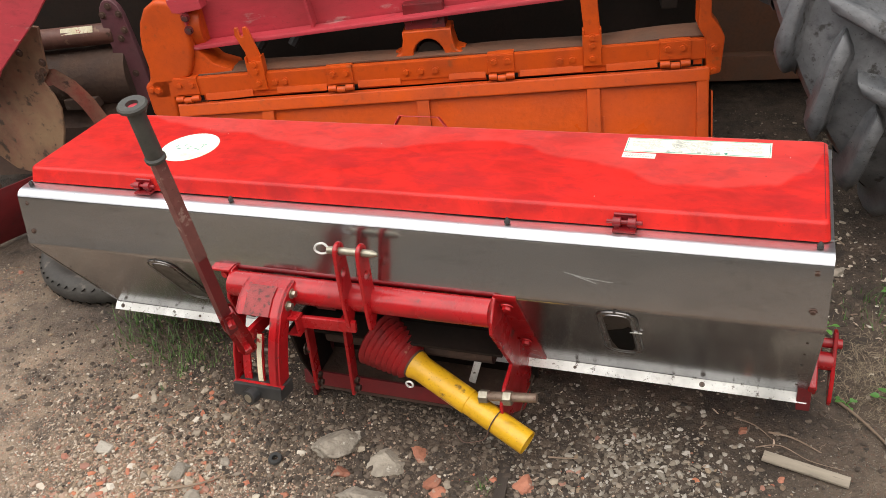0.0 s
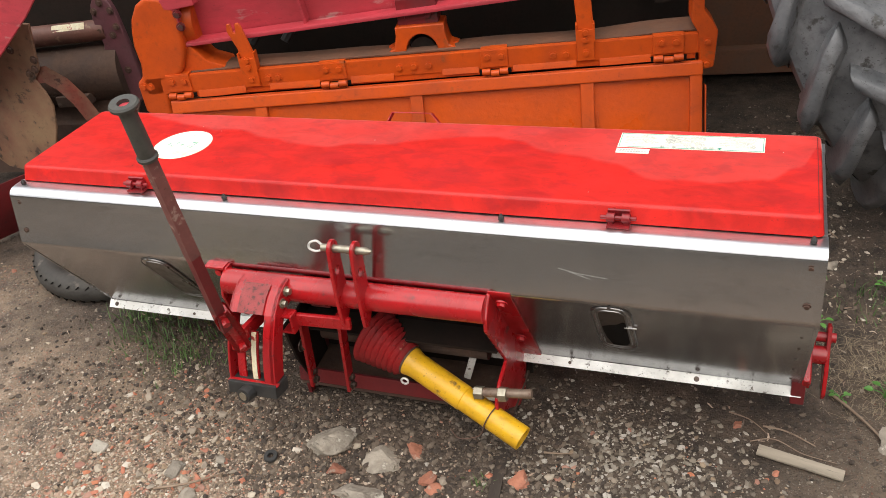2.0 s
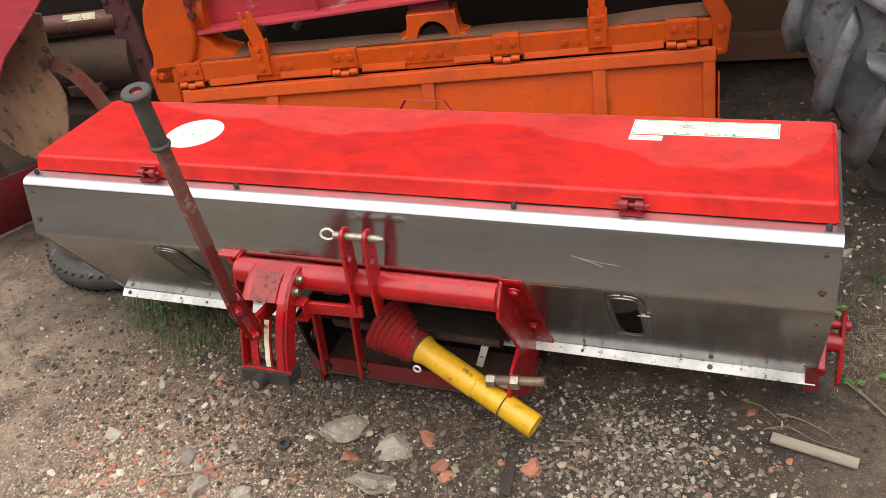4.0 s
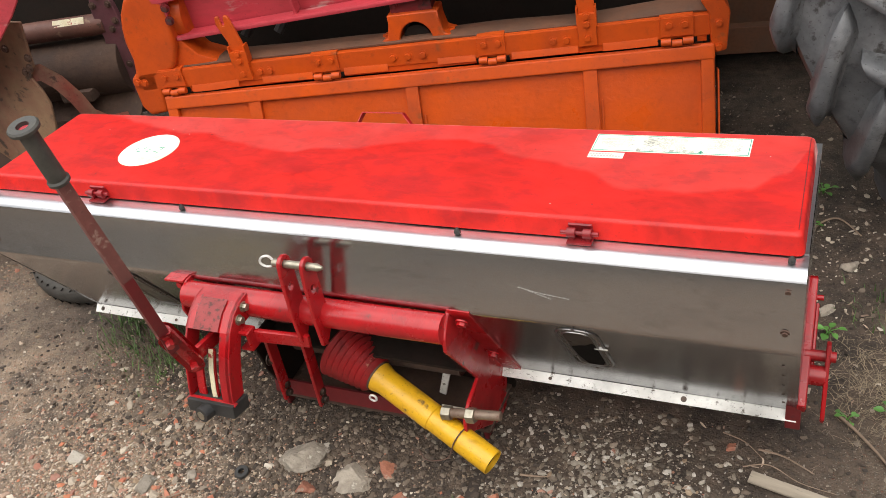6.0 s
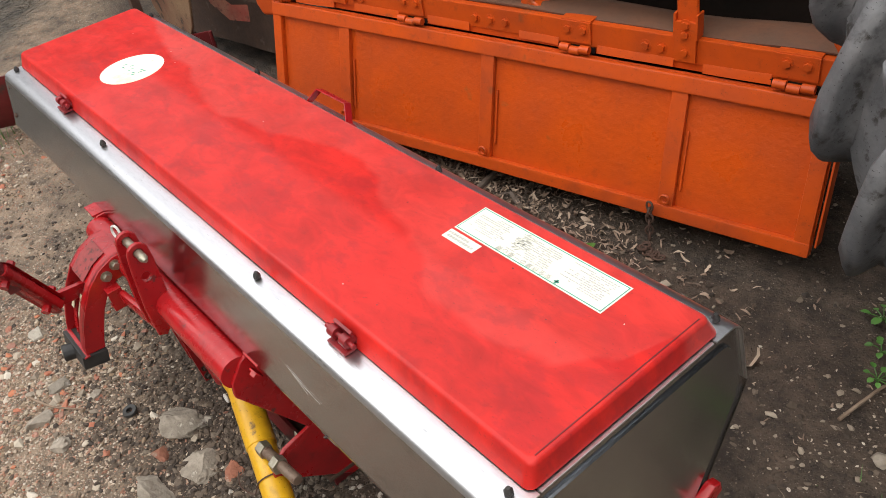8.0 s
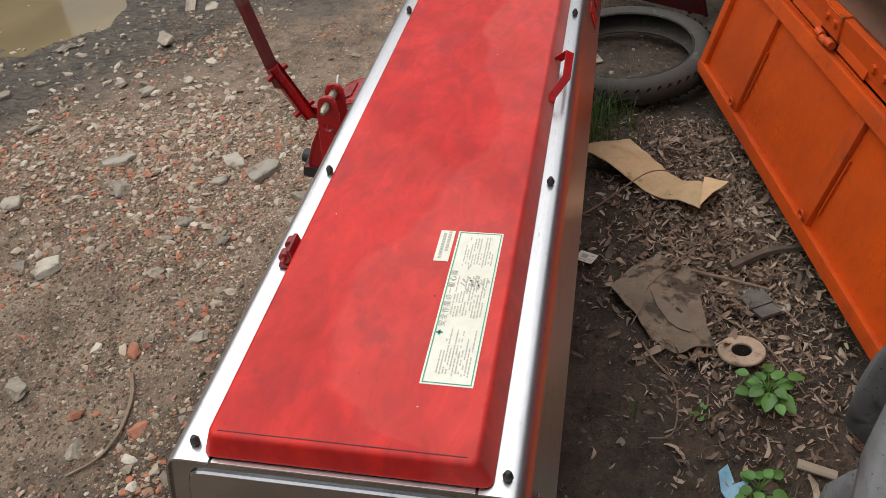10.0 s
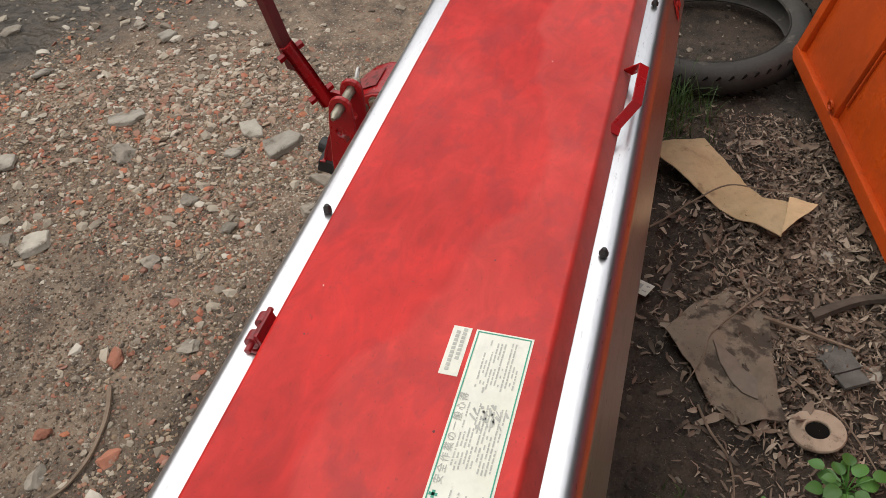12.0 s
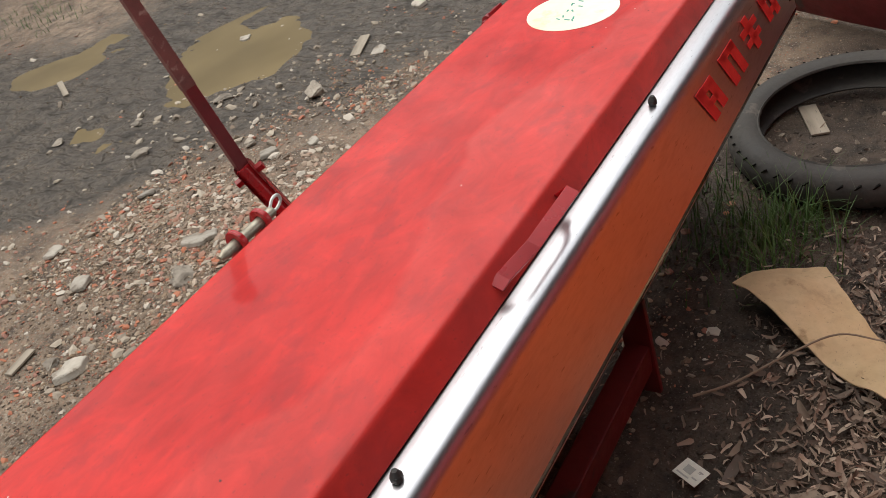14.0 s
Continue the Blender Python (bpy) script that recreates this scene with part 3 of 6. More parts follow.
# lid: a shallow pan with sloped sides
LX, LY0, LY1 = 1.092, 0.062, 0.469
b = bmesh.new()
ring = []
for fi, bi, ei, z in ((0.0, 0.0, 0.0, 0.7035), (0.0008, 0.001, 0.0004, 0.7072), (0.0105, 0.0165, 0.0050, 0.7370), (0.0120, 0.0182, 0.0062, 0.7412), (0.0155, 0.0215, 0.0095, 0.7446), (0.0205, 0.0265, 0.0145, 0.7462)):
    x, ya, yb = LX - ei, LY0 + fi, LY1 - bi
    c = 0.014
    row = []
    for cx, cy, a0 in ((x - c, ya + c, -90), (x - c, yb - c, 0), (-x + c, yb - c, 90), (-x + c, ya + c, 180)):
        for k in range(4):
            a = radians(a0 + 30 * k)
            row.append(b.verts.new((cx + c * math.cos(a), cy + c * math.sin(a), z)))
    ring.append(row)
for p, q in zip(ring, ring[1:]):
    for k in range(16):
        b.faces.new((p[k], p[(k + 1) % 16], q[(k + 1) % 16], q[k]))
top = b.faces.new(ring[-1])
bmesh.ops.recalc_face_normals(b, faces=b.faces)
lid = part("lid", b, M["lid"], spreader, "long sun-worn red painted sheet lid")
# black slip under the lid paints the shadow line of its gap
part("lid_seal", box((0, 0.2660, 0.7020), (2 * LX - 0.050, 0.386, 0.0034), 0), M["black"], spreader)
# stickers
def flat(poly, z, t=0.0006):
    return plate(poly, t, 'z', z, 0)


def rect(x0, y0, x1, y1):
    return [(x0, y0), (x1, y0), (x1, y1), (x0, y1)]


TOP = 0.7466
def oval(cx, cy, a, b_, turn, n=40):
    return [(cx + a * math.cos(t) * math.cos(turn) - b_ * math.sin(t) * math.sin(turn), cy + a * math.cos(t) * math.sin(turn) + b_ * math.sin(t) * math.cos(turn)) for t in (k * math.tau / n for k in range(n))]


disc = part("round_sticker", flat(oval(-0.632, 0.247, 0.088, 0.088, 0), TOP), M["bleached"], lid, "faded white round sticker")
rngk = random.Random(4)
b = None
for k in range(11):
    x, y = -0.632 + rngk.uniform(-0.05, 0.05), 0.250 + rngk.uniform(-0.02, 0.02)
    b = box((x, y, TOP + 0.0007), (rngk.uniform(0.004, 0.013), 0.003, 0.0004), 0, (0, 0, rngk.uniform(0, 90)), b)
part("faded_print", b, M["green_ink"], disc, "remains of green print", "stuff")
big_st = part("safety_sticker", flat(rect(0.613, 0.347, 0.961, 0.424), TOP), M["white"], lid, "cracked white safety sticker with green border")
b = None
for c, s in (((0.787, 0.3505), (0.342, 0.0016)), ((0.787, 0.4205), (0.342, 0.0016)), ((0.6165, 0.3855), (0.0016, 0.070)), ((0.9575, 0.3855), (0.0016, 0.070))):
    b = box((*c, TOP + 0.0007), (*s, 0.0004), 0, bm=b)
part("border_line", b, M["green_ink"], big_st)
b = box((0.858, 0.357, TOP + 0.0007), (0.010, 0.0036, 0.0004), 0)
b = box((0.858, 0.357, TOP + 0.0007), (0.0036, 0.010, 0.0004), 0, bm=b)
part("green_cross", b, M["green_ink"], big_st)
# heading, read from behind the machine
def lettering(text, size, m, material, parent, name="heading"):
    cu = bpy.data.curves.new(name, 'FONT')
    cu.body, cu.size, cu.extrude = text, size, 0.0002
    cu.align_x, cu.align_y = 'LEFT', 'CENTER'
    cu.materials.append(material)
    ob = new(name, cu)
    ob.parent = parent
    ob.matrix_basis = m
    return ob


head = lettering("安全作業の一般心得", 0.0125, pose(0.845, 0.358, TOP + 0.0009, 0, 0, 180), M["ink"], big_st)
head.data.space_character = 1.35
b = None
for row in range(11):
    y = 0.3665 + row * 0.0046
    for x0, x1 in ((0.630, 0.705), (0.730, 0.825), (0.850, 0.945)):
        x = x1 - rngk.uniform(0, 0.008)
        stop = x0 + rngk.choice((0, 0, 0.02, 0.04))
        while x > stop:
            w = rngk.uniform(0.002, 0.009)
            if rngk.random() < 0.85:
                b = box((x - w / 2, y, TOP + 0.0007), (w, 0.0018, 0.0004), 0, bm=b)
            x -= w + rngk.uniform(0.0009, 0.0022)
part("small_print", b, M["ink"], big_st, "illegible small print", "stuff")
b = None
for k in range(26):
    x, y = 0.742 + rngk.gauss(0, 0.012), 0.395 + rngk.gauss(0, 0.011)
    b = box((x, min(y, 0.416), TOP + 0.0009), (rngk.uniform(0.003, 0.012), rngk.uniform(0.001, 0.004), 0.0003), 0, (0, 0, rngk.uniform(0, 60)), b)
part("scuff_mark", b, M["ink"], big_st, "dark scuff", "stuff")
small_st = part("patent_sticker", flat(rect(0.613, 0.316, 0.694, 0.341), TOP), M["white"], lid, "small white sticker with print")
b = None
for y, x0, x1 in ((0.3245, 0.620, 0.687), (0.333, 0.620, 0.668)):
    x = x1
    while x > x0:
        b = box((x - 0.0025, y, TOP + 0.0007), (0.005, 0.0052, 0.0004), 0, bm=b)
        x -= 0.0068
part("small_print", b, M["ink"], small_st, "illegible small print", "stuff")
# lid handle at the back
grip_path = [(0.118, 0.4555, 0.728), (0.100, 0.457, 0.731), (0.062, 0.485, 0.757), (-0.060, 0.485, 0.757), (-0.073, 0.457, 0.731), (-0.082, 0.4555, 0.728)]
b = bmesh.new()
rows = [[b.verts.new((x, y + 0.9 * w, z - 0.44 * w)) for w in (-0.001, 0.018)] for x, y, z in grip_path]
for p, q in zip(rows, rows[1:]):
    b.faces.new((p[0], p[1], q[1], q[0]))
bmesh.ops.recalc_face_normals(b, faces=b.faces)
bmesh.ops.solidify(b, geom=b.faces[:], thickness=0.003)
bmesh.ops.recalc_face_normals(b, faces=b.faces)
part("lid_handle", soft_edges(b, 0.0006, 1), M["red"], lid, "bent red flat-bar handle")
# a dark line across the lid end, chips and specks in the paint
part("end_seam", box((1.0775, 0.262, 0.7463), (0.0016, 0.345, 0.0010), 0), M["darkred"], lid, "thin dark line at the lid end")
b = None
for k in range(34):
    x, y = rngk.uniform(-1.0, 1.05), rngk.uniform(0.10, 0.43)
    s = rngk.uniform(0.0007, 0.0022)
    b = plate([(x + s * rngk.uniform(0.5, 1.3) * math.cos(a), y + s * rngk.uniform(0.5, 1.3) * math.sin(a)) for a in (0, 0.9, 1.9, 2.9, 3.9, 5.1)], 0.0003, 'z', 0.7465, 0, bm=b)
part("paint_chips", b, M["darkred"], lid, "small dark chips in the paint", "stuff")
b = None
for k in range(6):
    x, y = rngk.uniform(-0.9, 1.05), rngk.uniform(0.10, 0.43)
    b = box((x, y, 0.7465), (rngk.uniform(0.0012, 0.003), 0.0012, 0.0004), 0, (0, 0, rngk.uniform(0, 180)), b)
part("dust_specks", b, M["white"], lid, "pale specks on the paint", "stuff")
# old black rub marks along the front lip, scratches in the steel
b = None
for k in range(16):
    x = -0.26 + 0.24 * k / 15 + rngk.uniform(-0.006, 0.006)
    z = 0.722 + rngk.uniform(-0.010, 0.008)
    b = box((x, 0.069 + (z - 0.706) * 0.25 - 0.0003, z), (rngk.uniform(0.002, 0.010), 0.0006, rngk.uniform(0.004, 0.014)), 0, (-14, rngk.uniform(-25, 25), 0), b)
part("rub_mark", b, M["darkred"], lid, "worn black rub marks", "stuff")
for pts in (((0.535, -0.0105, 0.614), (0.585, -0.0125, 0.605), (0.650, -0.0140, 0.599)), ((0.560, -0.0120, 0.608), (0.610, -0.0150, 0.594))):
    part("scratch", wire(pts, 0.0002, 4), M["zinc"], spreader, "bright scratch")
# hinges at the front
def lid_hinge(x):
    b = box((x, 0.050, 0.7055), (0.052, 0.026, 0.006), 0.0015)
    b = box((x, 0.0635, 0.7265), (0.050, 0.006, 0.030), 0.0015, (17, 0, 0), b)
    h = part("lid_hinge", b, M["hinge"], spreader, "dark red painted lid hinge")
    part("hinge_pin", rod((x - 0.040, 0.051, 0.724), (x + 0.040, 0.051, 0.724), 0.0048, seg=10, bevel=0.001), M["hinge"], h)
    for dx, r in ((-0.017, 0.0110), (0.017, 0.0110)):
        part("hinge_knuckle", rod((x + dx - 0.009, 0.051, 0.724), (x + dx + 0.009, 0.051, 0.724), r, seg=14, bevel=0.001), M["hinge"], h)
    for dx in (-0.017, 0.017):
        part("hinge_web", box((x + dx, 0.050, 0.714), (0.010, 0.010, 0.016), 0.001), M["hinge"], h)


lid_hinge(0.665)
lid_hinge(-0.665)
for x in (-1.071, -0.376, 0.392, 1.071):
    for y in (0.046, 0.486):
        part("rim_bolt", bolt((x, 0.043 if y < 0.1 else y, 0.7020), (0, 0, 1), 0.0076, 0.008, False, True), M["black"], spreader)
for sx in (-1.07, 1.07):
    for y, z in ((0.004, 0.663), (-0.0165, 0.578)):
        part("side_bolt", bolt((sx, y, z), (0, -1, -0.2), 0.0062, 0.005), M["rust"], spreader)
        part("side_bolt", bolt((sx, 0.526 if z > 0.6 else 0.5405, z), (0, 1, -0.15), 0.0062, 0.005), M["rust"], spreader)
    for k in range(5):
        z = 0.47 - k * 0.065
        y = -0.02 + (0.53 - z) * 0.588
        part("side_rivet", bolt((sx, y - 0.001, z), (0, -0.86, -0.5), 0.004, 0.003, False), M["bolt"], spreader)
# oval peep windows in the sloping front
def stadium(w, h, r, n=7):
    out = []
    for sx_, sy_, a0 in ((1, 1, 0), (-1, 1, 90), (-1, -1, 180), (1, -1, 270)):
        for k in range(n):
            a = radians(a0 + 90 * k / (n - 1))
            out.append((sx_ * (w - r) + r * math.cos(a), sy_ * (h - r) + r * math.sin(a)))
    return out


for cx in (-0.645, 0.653):
    m = Matrix(((1, 0, 0, cx), (0, -0.508, -0.861, 0.0500), (0, 0.861, -0.508, 0.4050), (0, 0, 0, 1)))
    b = plate(stadium(0.046, 0.135, 0.038), 0.004, 'z', 0.001, 0.001)
    bmesh.ops.transform(b, matrix=m, verts=b.verts)
    win = part("window_frame", b, M["steel"], spreader, "pressed steel peep-window frame")
    for w, h, rr, zz in ((0.046, 0.135, 0.038, 0.002), (0.033, 0.120, 0.026, 0.003)):
        loop = [(x, y, zz) for x, y in stadium(w, h, rr)]
        b = wire(loop + loop[:1], 0.0026, 6, 1)
        bmesh.ops.transform(b, matrix=m, verts=b.verts)
        part("window_bead", b, M["dull"], win, "raised worn bead")
    b = plate(stadium(0.032, 0.117, 0.027), 0.002, 'z', 0.003, 0)
    bmesh.ops.transform(b, matrix=m, verts=b.verts)
    part("window_pane", b, M["grime" if cx > 0 else "dull"], win, "dirty dark plastic pane" if cx > 0 else "dull grey pane")
    for zc in (0.143, -0.143):
        part("window_rivet", bolt(m @ Vector((0, zc, 0.003)), (0, -0.861, -0.508), 0.004, 0.003, False), M["bolt"], win)
    if cx < 0:
        continue
    b = plate([(-0.029, 0.016), (-0.010, 0.028), (0.008, 0.036), (0.024, 0.056), (0.030, 0.050), (0.030, -0.085), (0.022, -0.108), (0.004, -0.113), (-0.014, -0.108), (-0.025, -0.060), (-0.028, -0.020)], 0.001, 'z', 0.0046, 0)
    bmesh.ops.transform(b, matrix=m, verts=b.verts)
    part("torn_hole", b, M["hole"], win, "torn opening")
    b = box((0.040, 0.022, 0.0045), (0.030, 0.005, 0.003), 0.001)
    bmesh.ops.transform(b, matrix=m, verts=b.verts)
    part("bent_lip", b, M["zinc"], win, "bright bent lip")

# drawbar tube and hitch
part("hitch_tube", rod((-0.372, -0.051, 0.500), (0.362, -0.051, 0.500), 0.036, seg=32, bevel=0.002), M["red"], spreader, "round red cross tube")
for hx in (-0.012, 0.050):
    poly = [(-0.070 + 0.024 * math.cos(radians(a)), 0.655 + 0.024 * math.sin(radians(a))) for a in range(-10, 200, 30)]
    poly += [(-0.100, 0.612), (-0.106, 0.515), (-0.104, 0.440), (-0.086, 0.430), (-0.050, 0.470), (-0.046, 0.575), (-0.045, 0.625)]
    part("hitch_plate", plate(poly, 0.010, 'x', hx, 0.002, holes=((-0.070, 0.655, 0.0105), (-0.075, 0.595, 0.0105))), M["red"], spreader, "upright red top-link plate")
part("gusset", plate([(0.055, 0.575), (0.110, 0.533), (0.055, 0.525)], 0.008, 'y', 0.050, 0.001), M["red"], spreader)
b = rod((-0.040, -0.070, 0.655), (0.080, -0.070, 0.655), 0.0098, seg=18)
b = rod((0.080, -0.070, 0.655), (0.094, -0.070, 0.655), 0.0098, 0.004, seg=18, bm=b)
pin = part("top_link_pin", b, M["nut"], spreader, "worn zinc top-link pin")
part("linch_clip", wire([(-0.036, -0.070, 0.659), (-0.050, -0.070, 0.673), (-0.068, -0.074, 0.669), (-0.072, -0.077, 0.655), (-0.056, -0.077, 0.647), (-0.038, -0.075, 0.651)], 0.003), M["zinc"], pin, "bright wire clip")
# right drawbar bracket
rp = [(0.010, 0.536), (-0.010, 0.538), (-0.040, 0.525), (-0.072, 0.484), (-0.076, 0.450), (0.044, 0.256), (-0.024, 0.240), (-0.058, 0.212), (-0.068, 0.180), (-0.050, 0.160), (0.110, 0.030), (0.170, 0.030), (0.215, 0.130), (0.196, 0.160), (0.096, 0.330)]
part("side_bracket", plate(rp, 0.010, 'x', 0.363, 0.002), M["red"], spreader, "red drawbar bracket plate")
part("bracket_flange", sheet([(-0.028, 0.538), (-0.028, 0.530), (-0.022, 0.518), (0.192, 0.156)], 0.362, 0.418, 0.006), M["red"], spreader)
for y, z in ((-0.020, 0.508), (0.104, 0.300)):
    part("bracket_bolt", bolt((0.394, y - 0.006, z - 0.004), (0, -0.86, -0.5), 0.011, 0.010), M["red"], spreader)
lp = part("lower_link_pin", rod((0.316, -0.052, 0.222), (0.458, -0.046, 0.236), 0.0125, seg=18, bevel=0.005), M["pin"], spreader, "zinc lower-link pin with nuts")
for x0, x1, r in ((0.303, 0.328, 0.0185), (0.370, 0.392, 0.0205)):
    part("pin_nut", rod((x0, -0.052, 0.2215 + (x0 - 0.33) * 0.1), (x1, -0.052, 0.2215 + (x1 - 0.33) * 0.1), r, seg=6, bevel=0.002), M["nut"], lp)
# left drawbar bracket
lpoly = [(-0.010, 0.540), (-0.045, 0.540), (-0.078, 0.515), (-0.090, 0.475), (-0.075, 0.420), (-0.01, 0.35), (0.082, 0.345), (-0.024, 0.515)]
part("side_bracket", plate(lpoly, 0.008, 'x', -0.372, 0.002), M["red"], spreader, "red drawbar bracket plate")
part("bracket_tab", box((-0.402, -0.040, 0.541), (0.060, 0.030, 0.006), 0.001), M["red"], spreader)
part("bracket_bolt", bolt((-0.398, -0.040, 0.520), (0, -1, 0), 0.010, 0.008), M["red"], spreader)

# adjusting quadrant: two curved cheeks and a bridge
QP = [(-0.060, 0.540), (-0.092, 0.538), (-0.128, 0.522), (-0.163, 0.492), (-0.192, 0.450), (-0.216, 0.404), (-0.234, 0.352), (-0.240, 0.326)]
QI = [(-0.060, 0.480), (-0.100, 0.478), (-0.130, 0.456), (-0.154, 0.420), (-0.172, 0.380), (-0.188, 0.340), (-0.192, 0.322)]
quad = part("quadrant_bridge", sheet(QP[:4], -0.302, -0.168, 0.005), M["red"], spreader, "red bridge plate of the rate quadrant")
part("scraped_patch", sheet([(y - 0.003, z + 0.0028) for y, z in QP[1:4]], -0.276, -0.200, 0.0008), M["scraped"], quad, "scraped grey-red patch")
for x in (-0.299, -0.172):
    part("quadrant_cheek", plate(QP + QI[::-1], 0.006 if x < -0.2 else 0.012, 'x', x, 0.0015), M["red"], spreader, "curved red quadrant cheek")
part("quadrant_front", sheet(QP[3:], -0.196, -0.164, 0.005), M["red"], spreader)
for x, w in ((-0.272, 0.022), (-0.231, 0.020)):
    st = part("scale_arm", sheet([(y + 0.016, z - 0.004) for y, z in QP[4:]], x - w / 2, x + w / 2, 0.006), M["red"], spreader, "red arm with scale strip")
    part("scale_strip", sheet([(y + 0.0125, z - 0.004) for y, z in QP[4:]][: 4 if x > -0.24 else 2], x - w / 2 + 0.003, x + w / 2 - 0.003, 0.0015), M["scale"], st, "chipped yellowed scale strip")
foot = part("quadrant_foot", box((-0.230, -0.225, 0.308), (0.144, 0.062, 0.036), 0.004, (-12, 0, 0)), M["black"], spreader, "black end block")
part("foot_lip", box((-0.230, -0.240, 0.328), (0.148, 0.014, 0.004), 0.001), M["red"], foot)
part("foot_nut", rod((-0.238, -0.245, 0.306), (-0.244, -0.279, 0.311), 0.022, seg=9, bevel=0.004), M["black"], foot)
part("foot_bore", rod((-0.2436, -0.277, 0.3107), (-0.2443, -0.2805, 0.3112), 0.012, seg=14), M["nut"], foot)
for y, z in ((-0.089, 0.518), (-0.118, 0.500)):
    part("quadrant_bolt", bolt((-0.165, y, z), (1, 0, 0), 0.0095, 0.012), M["nut"], spreader)
# hand lever
L0, L1 = Vector((-0.207, -0.305, 0.603)), Vector((-0.157, -0.418, 1.194))
LD = (L1 - L0).normalized()
lever = part("hand_lever", rod(L0 - LD * 0.05, L0 + LD * 0.50, 0.0185, 0.0165, seg=4, bevel=0.002), M["darkred"], spreader, "long worn red hand lever")
part("bare_shaft", rod(L0 + LD * 0.20, L0 + LD * 0.49, 0.0192, 0.0174, seg=4, bevel=0.002), M["faded"], lever, "shaft with faded paint")
b = lathe([(0.0135, 0.0), (0.021, 0.0), (0.0215, 0.006), (0.018, 0.010), (0.0172, 0.100), (0.0175, 0.120), (0.0285, 0.124), (0.0290, 0.130), (0.026, 0.1335), (0.012, 0.1325), (0.012, 0.02)], 24, m=axis_pose(L0 + LD * 0.476, L1))
part("grip", b, M["grip"], lever, "dusty black rubber grip")
part("lever_end", rod(L1 - LD * 0.02, L1 - LD * 0.003, 0.0118, seg=12), M["crimson"], lever)
for off in (-0.017, 0.017):
    A, Bp = Vector((-0.206, -0.300, 0.606)), Vector((-0.228, -0.240, 0.462))
    b = bmesh.new()
    d = (Bp - A).normalized()
    sidev = d.cross(Vector((1, -1.1, 0.2))).normalized()
    pts2 = []
    for c, s0 in ((A, 0), (Bp, 180)):
        for k in range(7):
            a = radians(s0 + 30 * k)
            pts2.append(c + 0.021 * (math.cos(a) * sidev - math.sin(a) * d))
    nrm = d.cross(sidev).normalized()
    f = b.faces.new([b.verts.new(p_ + nrm * off) for p_ in pts2])
    bmesh.ops.solidify(b, geom=[f], thickness=0.007)
    bmesh.ops.recalc_face_normals(b, faces=b.faces)
    part("clevis_plate", b, M["red"], lever)
part("lever_tongue", rod(A - d * 0.012, Bp + d * 0.012, 0.0195, seg=8, bevel=0.003), M["red"], lever)
for q in (A + (Bp - A) * 0.06, A + (Bp - A) * 0.88):
    part("clevis_bolt", rod(q - nrm * 0.034, q + nrm * 0.034, 0.010, seg=6, bevel=0.001), M["red"], lever)
part("crank_arm", box((-0.250, -0.165, 0.448), (0.014, 0.160, 0.036), 0.002, (-6, 0, 0)), M["red"], spreader)
# linkage in the gap under the tube
yoke = part("link_yoke", box((-0.158, -0.120, 0.470), (0.034, 0.034, 0.007), 0.002), M["red"], spreader, "red fork of the adjusting link")
part("yoke_cheek", box((-0.142, -0.120, 0.445), (0.007, 0.034, 0.056), 0.002), M["red"], yoke)
part("yoke_cheek", box((-0.158, -0.120, 0.420), (0.034, 0.034, 0.007), 0.002), M["red"], yoke)
part("link_rod", box((-0.070, -0.098, 0.440), (0.15, 0.016, 0.036), 0.006, (0, 4, 7)), M["red"], spreader, "flat red link")
part("link_lug", box((-0.095, -0.045, 0.462), (0.060, 0.030, 0.020), 0.006), M["darkred"], spreader)
for p0, p1 in (((-0.190, -0.025, 0.360), (-0.225, 0.005, 0.105)), ((-0.056, -0.040, 0.430), (-0.096, -0.008, 0.118))):
    p0, p1 = Vector(p0), Vector(p1)
    st = part("frame_strut", box(tuple((p0 + p1) / 2), (0.010, 0.034, (p0 - p1).length), 0.002, (6, 8, 0)), M["red"], spreader, "flat red strut")
    for z in (0.0, 0.03):
        part("strut_bolt", bolt((p1.x + 0.010, p1.y - 0.004, p1.z + 0.02 + z), (1, 0, 0), 0.009, 0.010), M["bolt"], st)
# inner plates coloured near black for the shade of this recess
part("gear_plate", plate([(-0.02, 0.33), (0.14, 0.33), (0.16, 0.10), (0.04, 0.09), (0.0, 0.20)], 0.010, 'x', -0.262, 0.002), M["deep_shade"], spreader)
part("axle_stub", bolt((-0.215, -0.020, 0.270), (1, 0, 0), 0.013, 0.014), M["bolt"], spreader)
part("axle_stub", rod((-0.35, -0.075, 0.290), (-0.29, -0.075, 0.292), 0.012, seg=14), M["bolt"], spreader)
part("shelf_plate", box((0.05, 0.10, 0.300), (0.60, 0.16, 0.008), 0.002), M["deep_shade"], spreader)
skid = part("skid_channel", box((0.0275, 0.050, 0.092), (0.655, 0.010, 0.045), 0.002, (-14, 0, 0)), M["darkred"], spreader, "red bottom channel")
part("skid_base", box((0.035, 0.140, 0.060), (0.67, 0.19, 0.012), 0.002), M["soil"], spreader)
part("back_wall", box((0.035, 0.225, 0.19), (0.69, 0.010, 0.27), 0.002), M["deep_shade"], spreader)
for x in (-0.295, 0.345):
    part("skid_leg", box((x, 0.15, 0.075), (0.012, 0.17, 0.16), 0.002), M["darkred"], spreader)
part("rotor_shaft", rod((-0.21, 0.10, 0.235), (0.30, 0.10, 0.235), 0.028, seg=16), M["soil"], spreader)
part("type_plate", box((0.285, 0.044, 0.118), (0.085, 0.002, 0.030), 0.0005, (-14, 0, 0)), M["white"], spreader, "small aluminium type plate")
